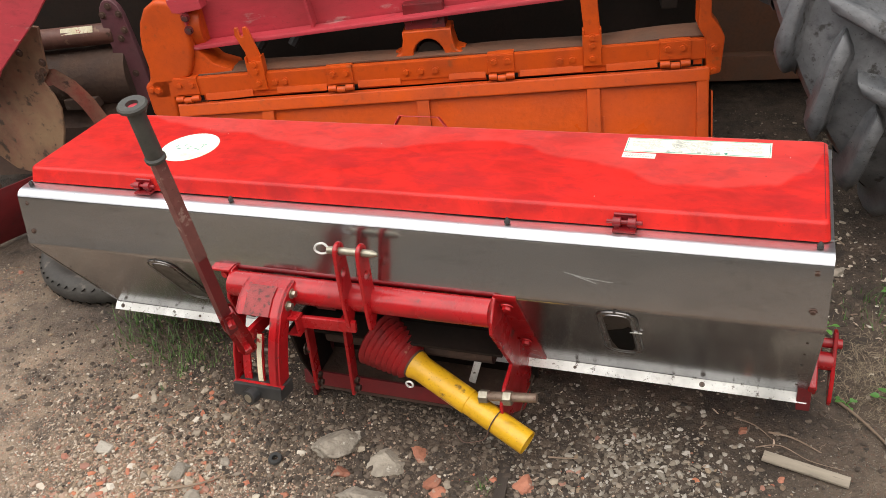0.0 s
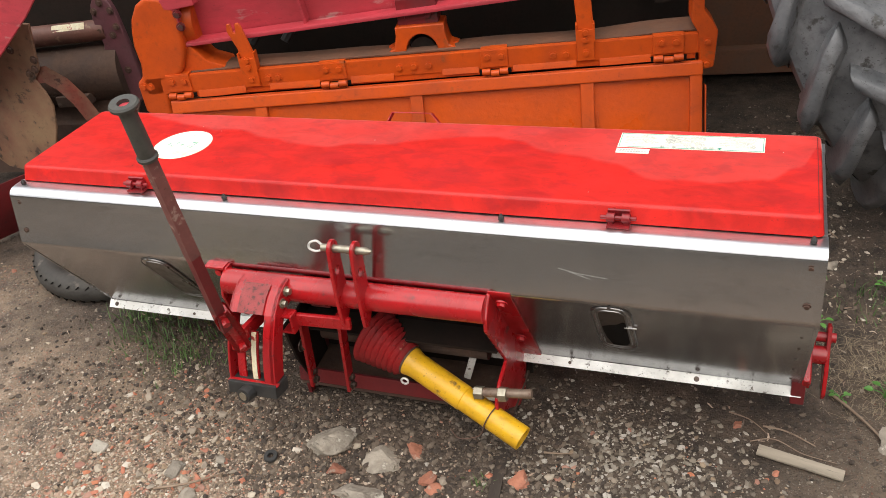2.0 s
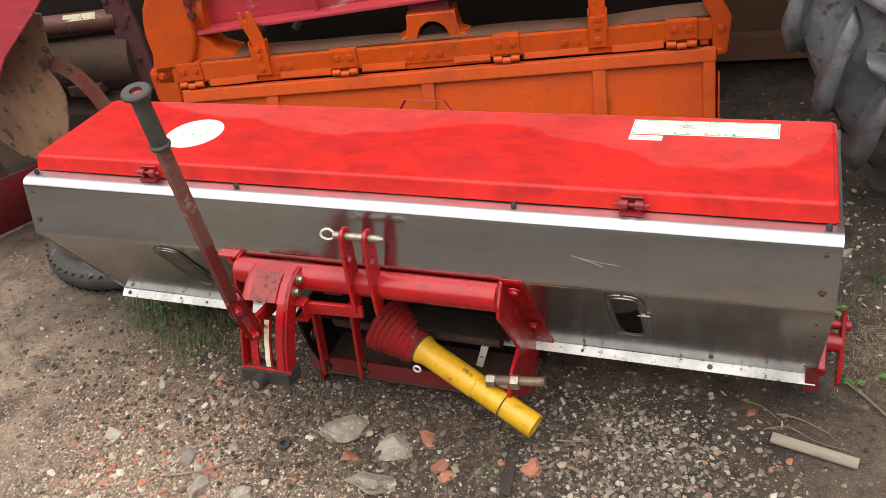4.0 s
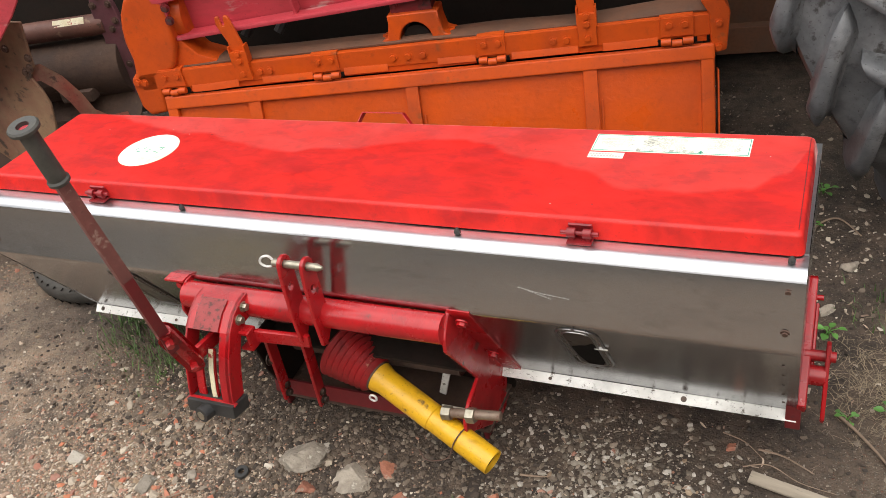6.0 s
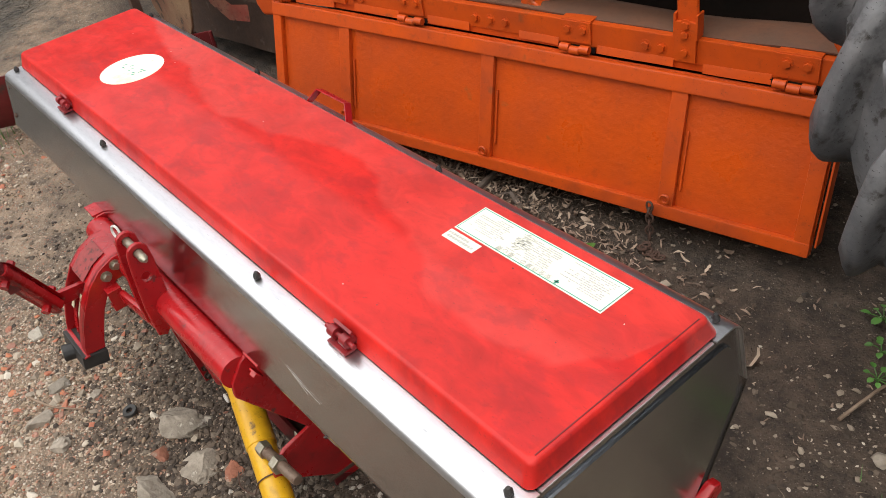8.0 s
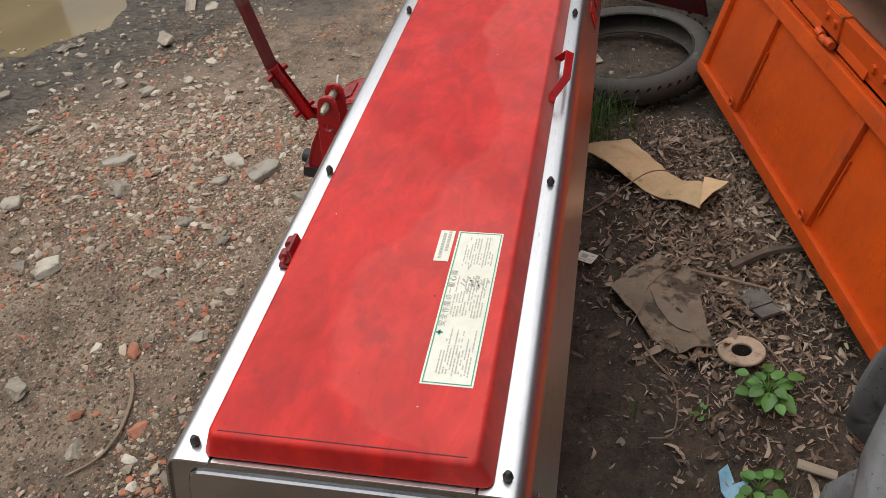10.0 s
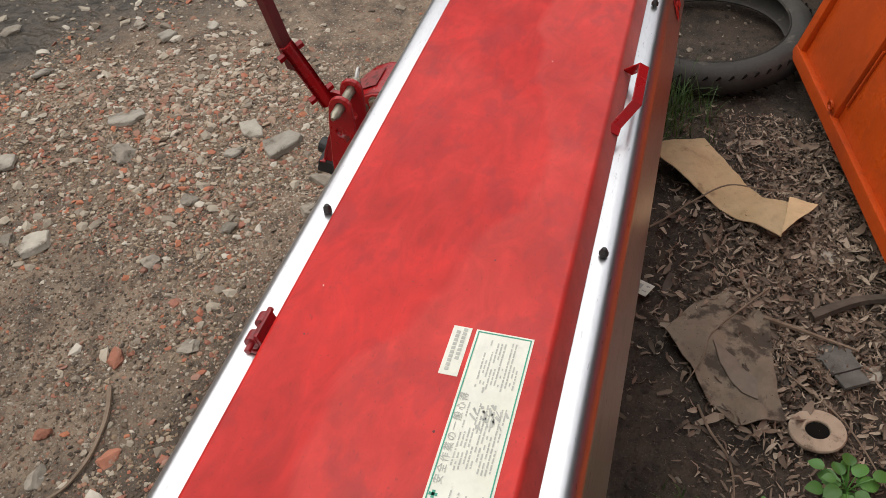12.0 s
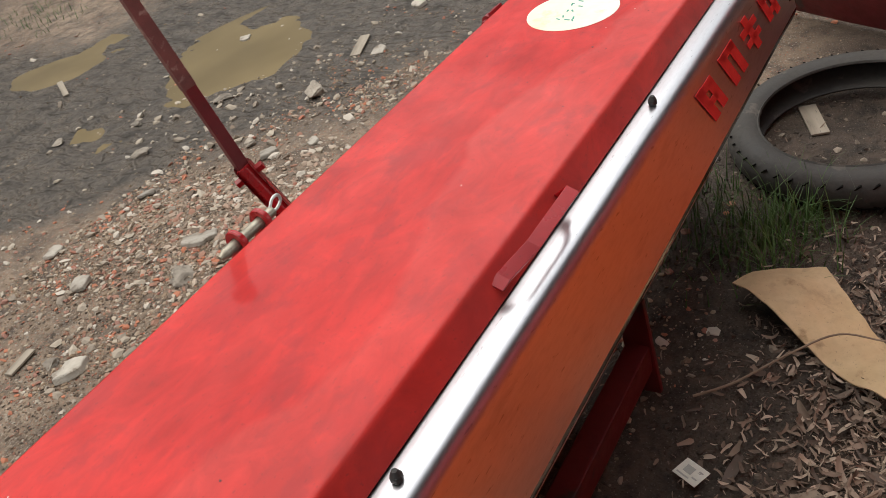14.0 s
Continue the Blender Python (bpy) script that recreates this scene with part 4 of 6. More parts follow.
part("link_bar", box((0.245, 0.10, 0.19), (0.020, 0.008, 0.15), 0.001, (0, 18, 0)), M["zinc"], spreader)
# shaft guard: bellows cone and yellow tube
S0, S1 = Vector((-0.012, 0.046, 0.277)), Vector((0.437, -0.097, 0.122))
SD = (S1 - S0).normalized()
prof = [(0.050, -0.02)]
for k in range(8):
    z = -0.015 + k * 0.0165
    r = 0.080 - k * 0.0040
    prof += [(r, z), (r + 0.004, z + 0.005), (r - 0.002, z + 0.011), (r - 0.006, z + 0.0145)]
prof += [(0.040, 0.118), (0.036, 0.118), (0.036, 0.0)]
part("bellows_guard", lathe(prof, 36, m=axis_pose(S0, S1)), M["red_worn"], spreader, "scuffed red ribbed shaft-guard cone")
z1 = (S1 - S0).length
b = lathe([(0.030, 0.105), (0.041, 0.106), (0.042, 0.125), (0.0375, 0.140), (0.036, 0.148), (0.0355, z1 * 0.62), (0.0335, z1 * 0.62 + 0.002), (0.0335, z1), (0.0305, z1), (0.0305, z1 - 0.12)], 32, m=axis_pose(S0, S1))
shaft = part("shaft_guard", b, M["yellow"], spreader, "yellow plastic shaft guard tube")
part("hollow_end", rod(S1 - SD * 0.05, S1 - SD * 0.012, 0.0304, seg=24), M["hole"], shaft)
q = S0 + SD * 0.118
part("guard_band", rod(q - SD * 0.006, q + SD * 0.004, 0.0432, seg=32), M["rust"], shaft, "dark worn band")
q = S0 + SD * (z1 * 0.52)
part("guard_label", box(tuple(q + Vector((0.0, -0.0345, -0.003))), (0.062, 0.002, 0.016), 0.0003, (-10, 17, -17)), M["paper"], shaft, "scuffed dark label")
q = S0 + SD * (z1 * 0.80)
sidev = SD.cross(Vector((0, 0, 1))).normalized()
upv = sidev.cross(SD).normalized()
loop = [q + 0.0365 * (math.cos(a) * sidev + math.sin(a) * upv) for a in (radians(k * 36) for k in range(11))]
part("tie_wire", wire(loop + [q + sidev * 0.05 - upv * 0.03, q + sidev * 0.075 - upv * 0.055 - SD * 0.04, q + sidev * 0.07 - upv * 0.05 - SD * 0.075], 0.0018, 5), M["rust"], shaft, "rusty tie wire")
part("tie_ring", wire([Vector((0.095, -0.035, 0.205)) + 0.010 * Vector((math.cos(a), 0, math.sin(a))) for a in (radians(k * 45) for k in range(9))], 0.003, 6), M["zinc"], shaft)
# right end: agitator lever bracket
EX = HL + 0.004
part("end_bracket", plate([(0.165, 0.205), (0.185, 0.165), (0.215, 0.170), (0.475, 0.325), (0.470, 0.350), (0.450, 0.358)], 0.020, 'x', EX + 0.004, 0.003), M["red"], spreader, "pointed red lever plate on the hopper end")
part("end_web", plate([(0.24, 0.215), (0.41, 0.315), (0.37, 0.235), (0.30, 0.185)], 0.008, 'x', EX + 0.018, 0.002), M["red"], spreader)
part("end_foot", box((EX - 0.012, 0.200, 0.150), (0.034, 0.045, 0.075), 0.003), M["darkred"], spreader)
part("bracket_pin", rod((EX - 0.012, 0.425, 0.318), (EX + 0.030, 0.425, 0.318), 0.007, seg=12), M["red"], spreader)
part("end_shaft", rod((EX, 0.285, 0.258), (EX + 0.068, 0.285, 0.258), 0.013, seg=16), M["red"], spreader)
part("end_hub", rod((EX - 0.006, 0.255, 0.222), (EX + 0.050, 0.255, 0.222), 0.024, seg=18, bevel=0.003), M["red"], spreader)
part("end_crank", plate([(0.275, 0.300), (0.302, 0.292), (0.312, 0.240), (0.300, 0.170), (0.255, 0.120), (0.215, 0.108), (0.205, 0.130), (0.215, 0.200), (0.245, 0.240)], 0.010, 'x', EX + 0.050, 0.002), M["red"], spreader, "red crank arm")
part("end_nut", bolt((EX + 0.056, 0.285, 0.258), (1, 0, 0), 0.012, 0.010), M["red"], spreader)
# rear frame under the hopper
part("rear_beam", box((-0.02, 0.395, 0.100), (0.78, 0.050, 0.070), 0.005), M["darkred"], spreader, "dull red rear frame beam")
part("rear_strut", box((-0.405, 0.395, 0.125), (0.014, 0.060, 0.25), 0.003, (4, 0, 0)), M["darkred"], spreader)
part("rear_strut", box((0.365, 0.395, 0.125), (0.014, 0.060, 0.25), 0.003, (4, 0, 0)), M["red"], spreader)
# raised maker's mark on the back, drawn as plain slanted strokes
mark = part("maker_mark", box((-0.70, 0.5305, 0.622), (0.004, 0.002, 0.004), 0), M["vinyl"], spreader, "bright red slanted mark on the back panel")
for gx, strokes in ((-0.475, ((0.0, 0.0, 0.024, 0.095), (-0.048, -0.005, 0.024, 0.080), (-0.024, 0.034, 0.060, 0.022), (-0.024, -0.004, 0.040, 0.018))), (-0.605, ((0.0, 0.0, 0.026, 0.095), (-0.052, 0.0, 0.026, 0.095), (-0.026, 0.036, 0.060, 0.022))), (-0.735, ((-0.022, 0.0, 0.024, 0.10), (-0.022, 0.018, 0.076, 0.020), (-0.022, -0.016, 0.070, 0.018))), (-0.870, ((0.005, 0.0, 0.024, 0.080), (-0.044, 0.0, 0.024, 0.095), (-0.020, 0.024, 0.060, 0.020), (-0.022, -0.020, 0.050, 0.018)))):
    for dx, dz, w, h in strokes:
        w, h = w * 1.25, h * 1.12
        c = [(-w / 2, -h / 2), (w / 2, -h / 2), (w / 2, h / 2), (-w / 2, h / 2)]
        bb = plate([(gx - 0.035 + dx + px + 0.5 * (pz + dz), 0.628 + (dz + pz * 0.88) * 0.82) for px, pz in c], 0.001, 'y', 0.0, 0)
        for v in bb.verts:
            v.co.y += 0.5190 + (0.674 - v.co.z) * 0.2093 + 0.0022
        part("mark_stroke", bb, M["vinyl"], mark)


# ---- orange rotary tiller behind the spreader ----
tiller = thing("rotary_tiller", pose(0, 1.33, 0, 0, 0, 13), "orange painted rotary tiller with hinged rear board, parked behind the spreader", "tiller")
part("top_bar", box((-0.335, 0.022, 0.576), (2.17, 0.044, 0.074), 0.005), M["orange"], tiller, "orange cross bar with bolts")
# hood sheet rolling back from the bar
hood = [(0.02, 0.614), (0.06, 0.622), (0.12, 0.620), (0.19, 0.598), (0.26, 0.545), (0.31, 0.46), (0.33, 0.36)]
part("hood", sheet(hood, -1.40, 0.73, 0.006, 40, 0.016), M["orange_dirt_shade"], tiller, "dirt-covered hood sheet")
for u0, u1, drop in ((-1.205, -1.005, 0.010), (-0.905, -0.700, 0.008), (-0.575, -0.405, 0.009), (-0.215, -0.075, 0.006), (0.055, 0.290, 0.007), (0.375, 0.560, 0.010)):
    part("drip_strip", sheet([(-0.0012, 0.548), (-0.0045, 0.538), (-0.0075, 0.533 - drop)], u0, u1, 0.0025, 30, 0.011), M["orange"], tiller, "torn sheet strip under the bar")
part("bar_lip", box((-0.28, 0.016, 0.529), (2.00, 0.022, 0.024), 0.003), M["orange"], tiller)
# rear board, swung out at the foot
def on_board(z):
    return -0.012 - (0.512 - z) * 0.27


BZ0, BZ1, BU0, BU1 = 0.098, 0.512, -1.325, 0.745
panel = sheet([(on_board(BZ1) + 0.012, BZ1), (on_board(0.31) + 0.012, 0.31), (on_board(BZ0) + 0.012, BZ0)], BU0, BU1, 0.006, 40, 0.004)
board = part("rear_board", panel, M["orange_pit"], tiller, "dented orange rear board")
tilt_b = math.degrees(math.atan(0.27))
for z, h in ((BZ1 - 0.024, 0.05), (BZ0 + 0.02, 0.042)):
    part("board_rail", box(((BU0 + BU1) / 2, on_board(z), z), (BU1 - BU0, 0.026, h), 0.008, (-tilt_b, 0, 0)), M["orange"], board)
for u in (BU0 + 0.02, BU1 - 0.025):
    part("board_stile", box((u, on_board(0.312) + 0.004, 0.312), (0.045, 0.026, 0.42), 0.008, (-tilt_b, 0, 0)), M["orange"], board)
for u in (-0.955, -0.325, 0.325):
    part("board_rib", box((u, on_board(0.305) + 0.003, 0.305), (0.050, 0.020, 0.36), 0.005, (-tilt_b, 0, 0)), M["orange"], board)
    part("rib_seam", box((u + 0.036, on_board(0.27) + 0.007, 0.27), (0.006, 0.008, 0.18), 0.002, (-tilt_b, 0, 0)), M["orange"], board)
    part("chain_eye", wire([(u + 0.004 + 0.013 * math.cos(a), on_board(0.165) - 0.020, 0.165 + 0.013 * math.sin(a)) for a in (radians(40 * k) for k in range(10))], 0.0045, 6), M["orange"], board)
part("edge_strip", box((BU1 + 0.010, on_board(0.26) + 0.03, 0.27), (0.006, 0.05, 0.31), 0.002, (-tilt_b, 0, 0)), M["orange"], board)
# hinges
for u, w in ((-1.275, 0.10), (-0.640, 0.105), (-0.013, 0.10), (0.622, 0.11)):
    leaf = part("board_hinge", box((u, -0.004, 0.582), (w, 0.008, 0.066), 0.002), M["orange"], tiller, "orange hinge with two bolts")
    part("hinge_top", box((u, 0.030, 0.616), (w, 0.070, 0.006), 0.002), M["orange"], leaf)
    for k in (-1, 0, 1):
        part("hinge_barrel", rod((u + k * w * 0.33 - w * 0.155, -0.016, 0.534 - 0.006 * (k == 0)), (u + k * w * 0.33 + w * 0.155, -0.016, 0.534 - 0.006 * (k == 0)), 0.0125, seg=14, bevel=0.001), M["orange"], leaf)
    for du in (-0.026, 0.026):
        part("hinge_bolt", bolt((u + du, -0.008, 0.590), (0, -1, 0), 0.0115, 0.008), M["orange"], leaf)
    part("hinge_gap", box((u, -0.002, 0.530), (w * 1.2, 0.006, 0.016), 0), M["hole"], leaf)
for u in (-1.40, -0.905, -0.865, -0.379, -0.322, -0.266, 0.205, 0.252):
    part("bar_bolt", bolt((u, 0.0, 0.573), (0, -1, 0), 0.012, 0.009), M["orange"], tiller)
for u, ztop, lean in ((-0.968, 0.80, -3), (0.326, 0.86, 2)):
    hk = part("hook_foot", box((u, -0.008, 0.606), (0.062, 0.012, 0.115), 0.002), M["orange"], tiller, "bolted lug for the lift hook")
    for du in (-0.031, 0.031):
        part("hook_cheek", box((u + du, 0.006, 0.650), (0.007, 0.040, 0.070), 0.002), M["orange"], hk)
    for z in (0.655, 0.628, 0.577):
        part("hook_bolt", bolt((u, -0.014, z), (0, -1, 0), 0.011, 0.008), M["orange"], hk)
    k = u + 0.003 * lean
    poly = [(u - 0.025, 0.60), (u + 0.033, 0.60), (u + 0.030, 0.68), (k + 0.014, ztop - 0.012), (k + 0.008, ztop), (k - 0.008, ztop), (k - 0.012, ztop - 0.036), (k - 0.022, ztop - 0.036), (k - 0.026, ztop), (k - 0.042, ztop), (k - 0.046, ztop - 0.03), (u - 0.030, 0.70)]
    part("lift_hook", plate(poly, 0.012, 'y', 0.004, 0.003), M["orange"], hk)
# bearing block on the hood
arch = [(-0.140, -0.004), (-0.140, 0.020), (-0.105, 0.034), (-0.094, 0.085), (-0.094, 0.118), (0.094, 0.118), (0.094, 0.085), (0.105, 0.034), (0.140, 0.020), (0.140, -0.004), (0.072, -0.004)] + [(0.062 * math.cos(a), 0.012 + 0.072 * math.sin(a)) for a in (radians(15 * k) for k in range(0, 13))] + [(-0.072, -0.004)]
part("bearing_block", plate([(u - 0.287, z + 0.600) for u, z in arch], 0.10, 'y', 0.085, 0.004), M["orange"], tiller, "arched orange bearing block")
part("block_cap", box((-0.292, 0.11, 0.765), (0.155, 0.11, 0.10), 0.006), M["darkred"], tiller)
part("block_bore", rod((-0.287, 0.06, 0.615), (-0.287, 0.20, 0.615), 0.050, seg=20), M["deep_shade"], tiller)
for u in (-0.412, -0.162):
    part("block_bolt", bolt((u, 0.085, 0.622), (0, 0, 1), 0.013, 0.010), M["orange"], tiller)
for u in (-0.350, -0.250):
    part("block_bolt", bolt((u, 0.054, 0.750), (0, -1, 0), 0.012, 0.008), M["darkred"], tiller)
# chain case at one end, carrier plate at the other
case = [(-1.455, 0.475), (-1.456, 0.590), (-1.425, 0.615), (-1.414, 0.670), (-1.418, 0.742), (-1.408, 0.800), (-1.392, 0.850), (-1.360, 0.900), (-1.310, 0.930), (-1.255, 0.922), (-1.215, 0.880), (-1.200, 0.810), (-1.215, 0.700), (-1.250, 0.620), (-1.300, 0.600), (-1.330, 0.585), (-1.345, 0.440), (-1.430, 0.430)]
part("chain_case", soft_edges(plate(case, 0.15, 'y', 0.075, 0), 0.034, 5), M["orange"], tiller, "cast orange chain case")
part("case_boss", rod((-1.25, 0.13, 0.800), (-1.165, 0.13, 0.795), 0.115, 0.100, 30, 0.014), M["orange"], tiller)
part("case_plug", rod((-1.315, 0.06, 0.915), (-1.315, 0.06, 0.950), 0.022, seg=12, bevel=0.004), M["orange"], tiller, "orange filler plug")
part("case_neck", soft_edges(plate([(-1.30, 0.72), (-1.20, 0.72), (-1.150, 0.655), (-1.080, 0.628), (-1.08, 0.610), (-1.30, 0.600)], 0.13, 'y', 0.095, 0), 0.010, 2), M["orange"], tiller)
part("case_bolt", bolt((-1.425, -0.006, 0.580), (0, -1, 0), 0.012, 0.010), M["orange"], tiller)
carrier = [(0.735, 0.475), (0.785, 0.485), (0.795, 0.62), (0.775, 0.66), (0.745, 0.70), (0.735, 0.98), (0.695, 0.98), (0.700, 0.66), (0.725, 0.62)]
part("end_carrier", soft_edges(plate(carrier, 0.10, 'y', 0.035, 0), 0.010, 2), M["orange"], tiller, "orange end carrier plate")
for z in (0.500, 0.585):
    part("carrier_bolt", bolt((0.757, -0.016, z), (0, -1, 0), 0.011, 0.012), M["orange"], tiller)
part("rotor_tube", rod((-1.35, 0.33, 0.30), (0.70, 0.33, 0.30), 0.09, seg=20), M["deep_shade"], tiller)
# added block, painted near black for the shaded space behind the bar
part("main_beam", box((-0.30, 0.62, 0.59), (2.2, 0.14, 0.98), 0.01), M["deep_shade"], tiller, "near-black block added to fill the shaded gap")
part("gear_neck", box((-0.32, 0.24, 0.86), (0.22, 0.20, 0.20), 0.03), M["deep_shade"], tiller)
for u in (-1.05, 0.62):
    part("beam_arm", box((u, 0.36, 0.74), (0.06, 0.34, 0.14), 0.008), M["deep_shade"], tiller)
for u, r in ((-1.0, 0.05), (-0.86, 0.045)):
    part("hose", wire([(u, 0.16, 0.66), (u + 0.04, 0.2, 0.72), (u - 0.03, 0.28, 0.70), (u + 0.1, 0.35, 0.67)], 0.02, 8), M["black"], tiller, "black plastic wrapped hose")

# ---- crimson toolbar lying over the tiller ----
bar = thing("toolbar", pose(-0.0, 1.33, 0, 0, 0, 13), "faded crimson steel toolbar resting on the orange tiller", "toolbar")
web = part("web", box((-0.44, 0.085, 0.925), (1.62, 0.012, 0.34), 0.003, (10, -2.9, 0)), M["crimson"], bar, "scratched crimson web plate")
part("lower_flange", box((-0.44, 0.062, 0.764), (1.62, 0.075, 0.018), 0.006, (0, -2.9, 0)), M["crimson"], bar, "worn lower flange")
part("stiffener", box((-0.73, 0.060, 0.86), (0.012, 0.05, 0.20), 0.002, (10, -2.9, 0)), M["crimson"], bar)
part("end_clamp", box((-1.19, 0.030, 0.905), (0.13, 0.06, 0.06), 0.006, (0, -6, 0)), M["crimson"], bar)
part("end_plate", box((-1.225, 0.02, 0.830), (0.045, 0.03, 0.10), 0.004, (0, 8, 0)), M["crimson"], bar)
for z in (0.855, 0.805):
    part("clamp_bolt", bolt((-1.20, 0.004, z), (0.2, -1, 0), 0.012, 0.016), M["darkred"], bar)
part("cross_arm", box((0.02, 0.22, 1.00), (2.0, 0.10, 0.10), 0.008, (0, -2.6, 0)), M["darkred"], bar)

# ---- old dark tiller at the far end ----
old = thing("old_tiller", pose(-1.77, 1.33, 0, 0, 0, 10), "old maroon rotary tiller caked with dry soil", "tiller")
flange = [(0.062 * math.cos(a), 0.695 + 0.085 * math.sin(a)) for a in (radians(20 * k) for k in range(0, 10))] + [(-0.062, 0.66), (-0.050, 0.60), (-0.085, 0.52), (-0.060, 0.42), (0.02, 0.36), (0.09, 0.40), (0.075, 0.60)]
flange = [(u * 0.95 + 0.01, 0.66 + (z - 0.62) * 1.2) for u, z in flange]
part("flange_plate", plate(flange, 0.03, 'y', 0.0, 0.004), M["purple"], old, "bolted maroon flange casting")
for u, z in ((0, 0.755), (0.042, 0.725), (-0.040, 0.725), (0.045, 0.665), (-0.040, 0.655), (0.015, 0.635), (-0.015, 0.545), (0.03, 0.50), (-0.02, 0.44)):
    part("flange_bolt", bolt((u * 0.95 + 0.01, -0.018, 0.66 + (z - 0.62) * 1.2), (0, -1, 0), 0.011, 0.009), M["rust"], old)
part("axle_tube", rod((-0.02, 0.02, 0.695), (-0.95, -0.10, 0.70), 0.046, seg=22, bevel=0.003), M["axle"], old, "rusty axle tube with yellow tag")
# added backing, near black for the shade behind the drum
part("back_frame", box((-0.45, 0.62, 0.66), (1.7, 0.10, 1.32), 0.01), M["deep_shade"], old)
part("yellow_tag", box((-0.17, -0.030, 0.730), (0.15, 0.003, 0.030), 0.0005, (-35, 0, 7)), M["scale"], old, "worn pale yellow paint band")
part("drum", rod((0.0, 0.06, 0.50), (-0.95, -0.06, 0.50), 0.135, seg=26, bevel=0.005), M["soil"], old, "soil-caked drum")
part("drum_box", box((-0.22, -0.09, 0.42), (0.16, 0.06, 0.05), 0.006), M["soil"], old)
part("skirt", sheet([(0.03, 0.42), (-0.10, 0.30), (-0.12, 0.08)], -0.9, 0.05, 0.006, 6, 0.006), M["soil"], old)
strapc = [(-1.82, 0.90, 0.665), (-1.76, 0.90, 0.672), (-1.70, 0.91, 0.625), (-1.655, 0.92, 0.555), (-1.63, 0.93, 0.475), (-1.58, 0.96, 0.42), (-1.50, 1.0, 0.42)]
bs = bmesh.new()
rows = []
for i, c in enumerate(strapc):
    c = Vector(c)
    d = (Vector(strapc[min(i + 1, 6)]) - Vector(strapc[max(i - 1, 0)])).normalized()
    w = d.cross(Vector((0.3, -1, 0.2))).normalized() * 0.034
    rows.append([bs.verts.new(c - w), bs.verts.new(c + w)])
for p_, q_ in zip(rows, rows[1:]):
    bs.faces.new((p_[0], p_[1], q_[1], q_[0]))
bmesh.ops.solidify(bs, geom=bs.faces[:], thickness=0.010)
bmesh.ops.recalc_face_normals(bs, faces=bs.faces)
bs.transform(old.matrix_world.inverted())
part("curved_strap", bs, M["strap"], old, "bent strap with chipped red paint")
# cream and red side shield with rounded foot
shield = [(-1.725, 0.885), (-1.745, 0.80), (-1.765, 0.70), (-1.810, 0.655), (-1.782, 0.600), (-1.770, 0.540), (-1.800, 0.440), (-1.860, 0.320), (-1.93, 0.240), (-2.02, 0.215), (-2.16, 0.24), (-2.26, 0.32), (-2.30, 0.50), (-2.20, 0.80), (-1.95, 0.90)]
sh = thing("side_shield", pose(-1.85, 0.89, 0), "worn cream and red steel side shield, leaning on the old tiller", "shield")
part("shield_plate", plate([(x + 1.85, z) for x, z in shield], 0.012, 'y', 0, 0.003), M["cream"], sh, "pitted cream plate with red remains")
for u, z in ((0.065, 0.70), (0.08, 0.74), (0.03, 0.68), (-0.02, 0.78)):
    part("shield_bolt", bolt((u, -0.007, z), (0, -1, 0), 0.012, 0.010), M["rust"], sh)
part("shield_leg", box((-0.15, 0.03, 0.12), (0.08, 0.02, 0.27), 0.004), M["rust"], sh)
# red sheet guards
guard = thing("sheet_guard", pose(-2.10, 0.58, 0, 0, 0, 62), "faded dull red curved sheet-metal guard standing on dirt", "guard")
gp = [(0.02 - 0.10 * math.sin(radians(k * 9)), 0.02 + 0.27 * k / 10) for k in range(11)]
part("guard_sheet", sheet(gp, -0.70, 0.45, 0.006, 8, 0.004), M["darkred"], guard, "dull red curved sheet")
part("guard_edge", wire([(0.45, y - 0.004, z) for y, z in gp], 0.008, 8), M["darkred"], guard)
top_guard = thing("hood_panel", pose(-1.62, 0.76, 0, 0, 0, 0), "large pinkish red hood panel, sloping", "panel")
part("hood_sheet", plate([(-0.32, 0.66), (-0.235, 0.755), (0.035, 0.955), (0.125, 1.035), (0.35, 1.25), (-0.9, 1.25), (-0.9, 0.60)], 0.008, 'y', 0, 0.003), M["crimson"], top_guard)
part("hood_stay", box((-0.62, 0.04, 0.34), (0.04, 0.04, 0.70), 0.004), M["rust"], top_guard)

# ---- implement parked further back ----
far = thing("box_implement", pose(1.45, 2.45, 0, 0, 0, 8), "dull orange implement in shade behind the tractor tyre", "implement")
# orange darkened in the colour for the shade it stands in
part("side_box", box((-0.2, 0.22, 0.72), (2.1, 0.20, 1.30), 0.02), M["orange_dirt_shade"], far)
part("skid_beam", box((-0.25, -0.02, 0.17), (1.7, 0.06, 0.12), 0.008), M["orange_dirt_shade"], far, "orange skid beam darkened for shade")
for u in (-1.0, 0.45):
    part("post", box((u, 0.06, 0.17), (0.07, 0.07, 0.34), 0.006), M["orange_dirt_shade"], far)

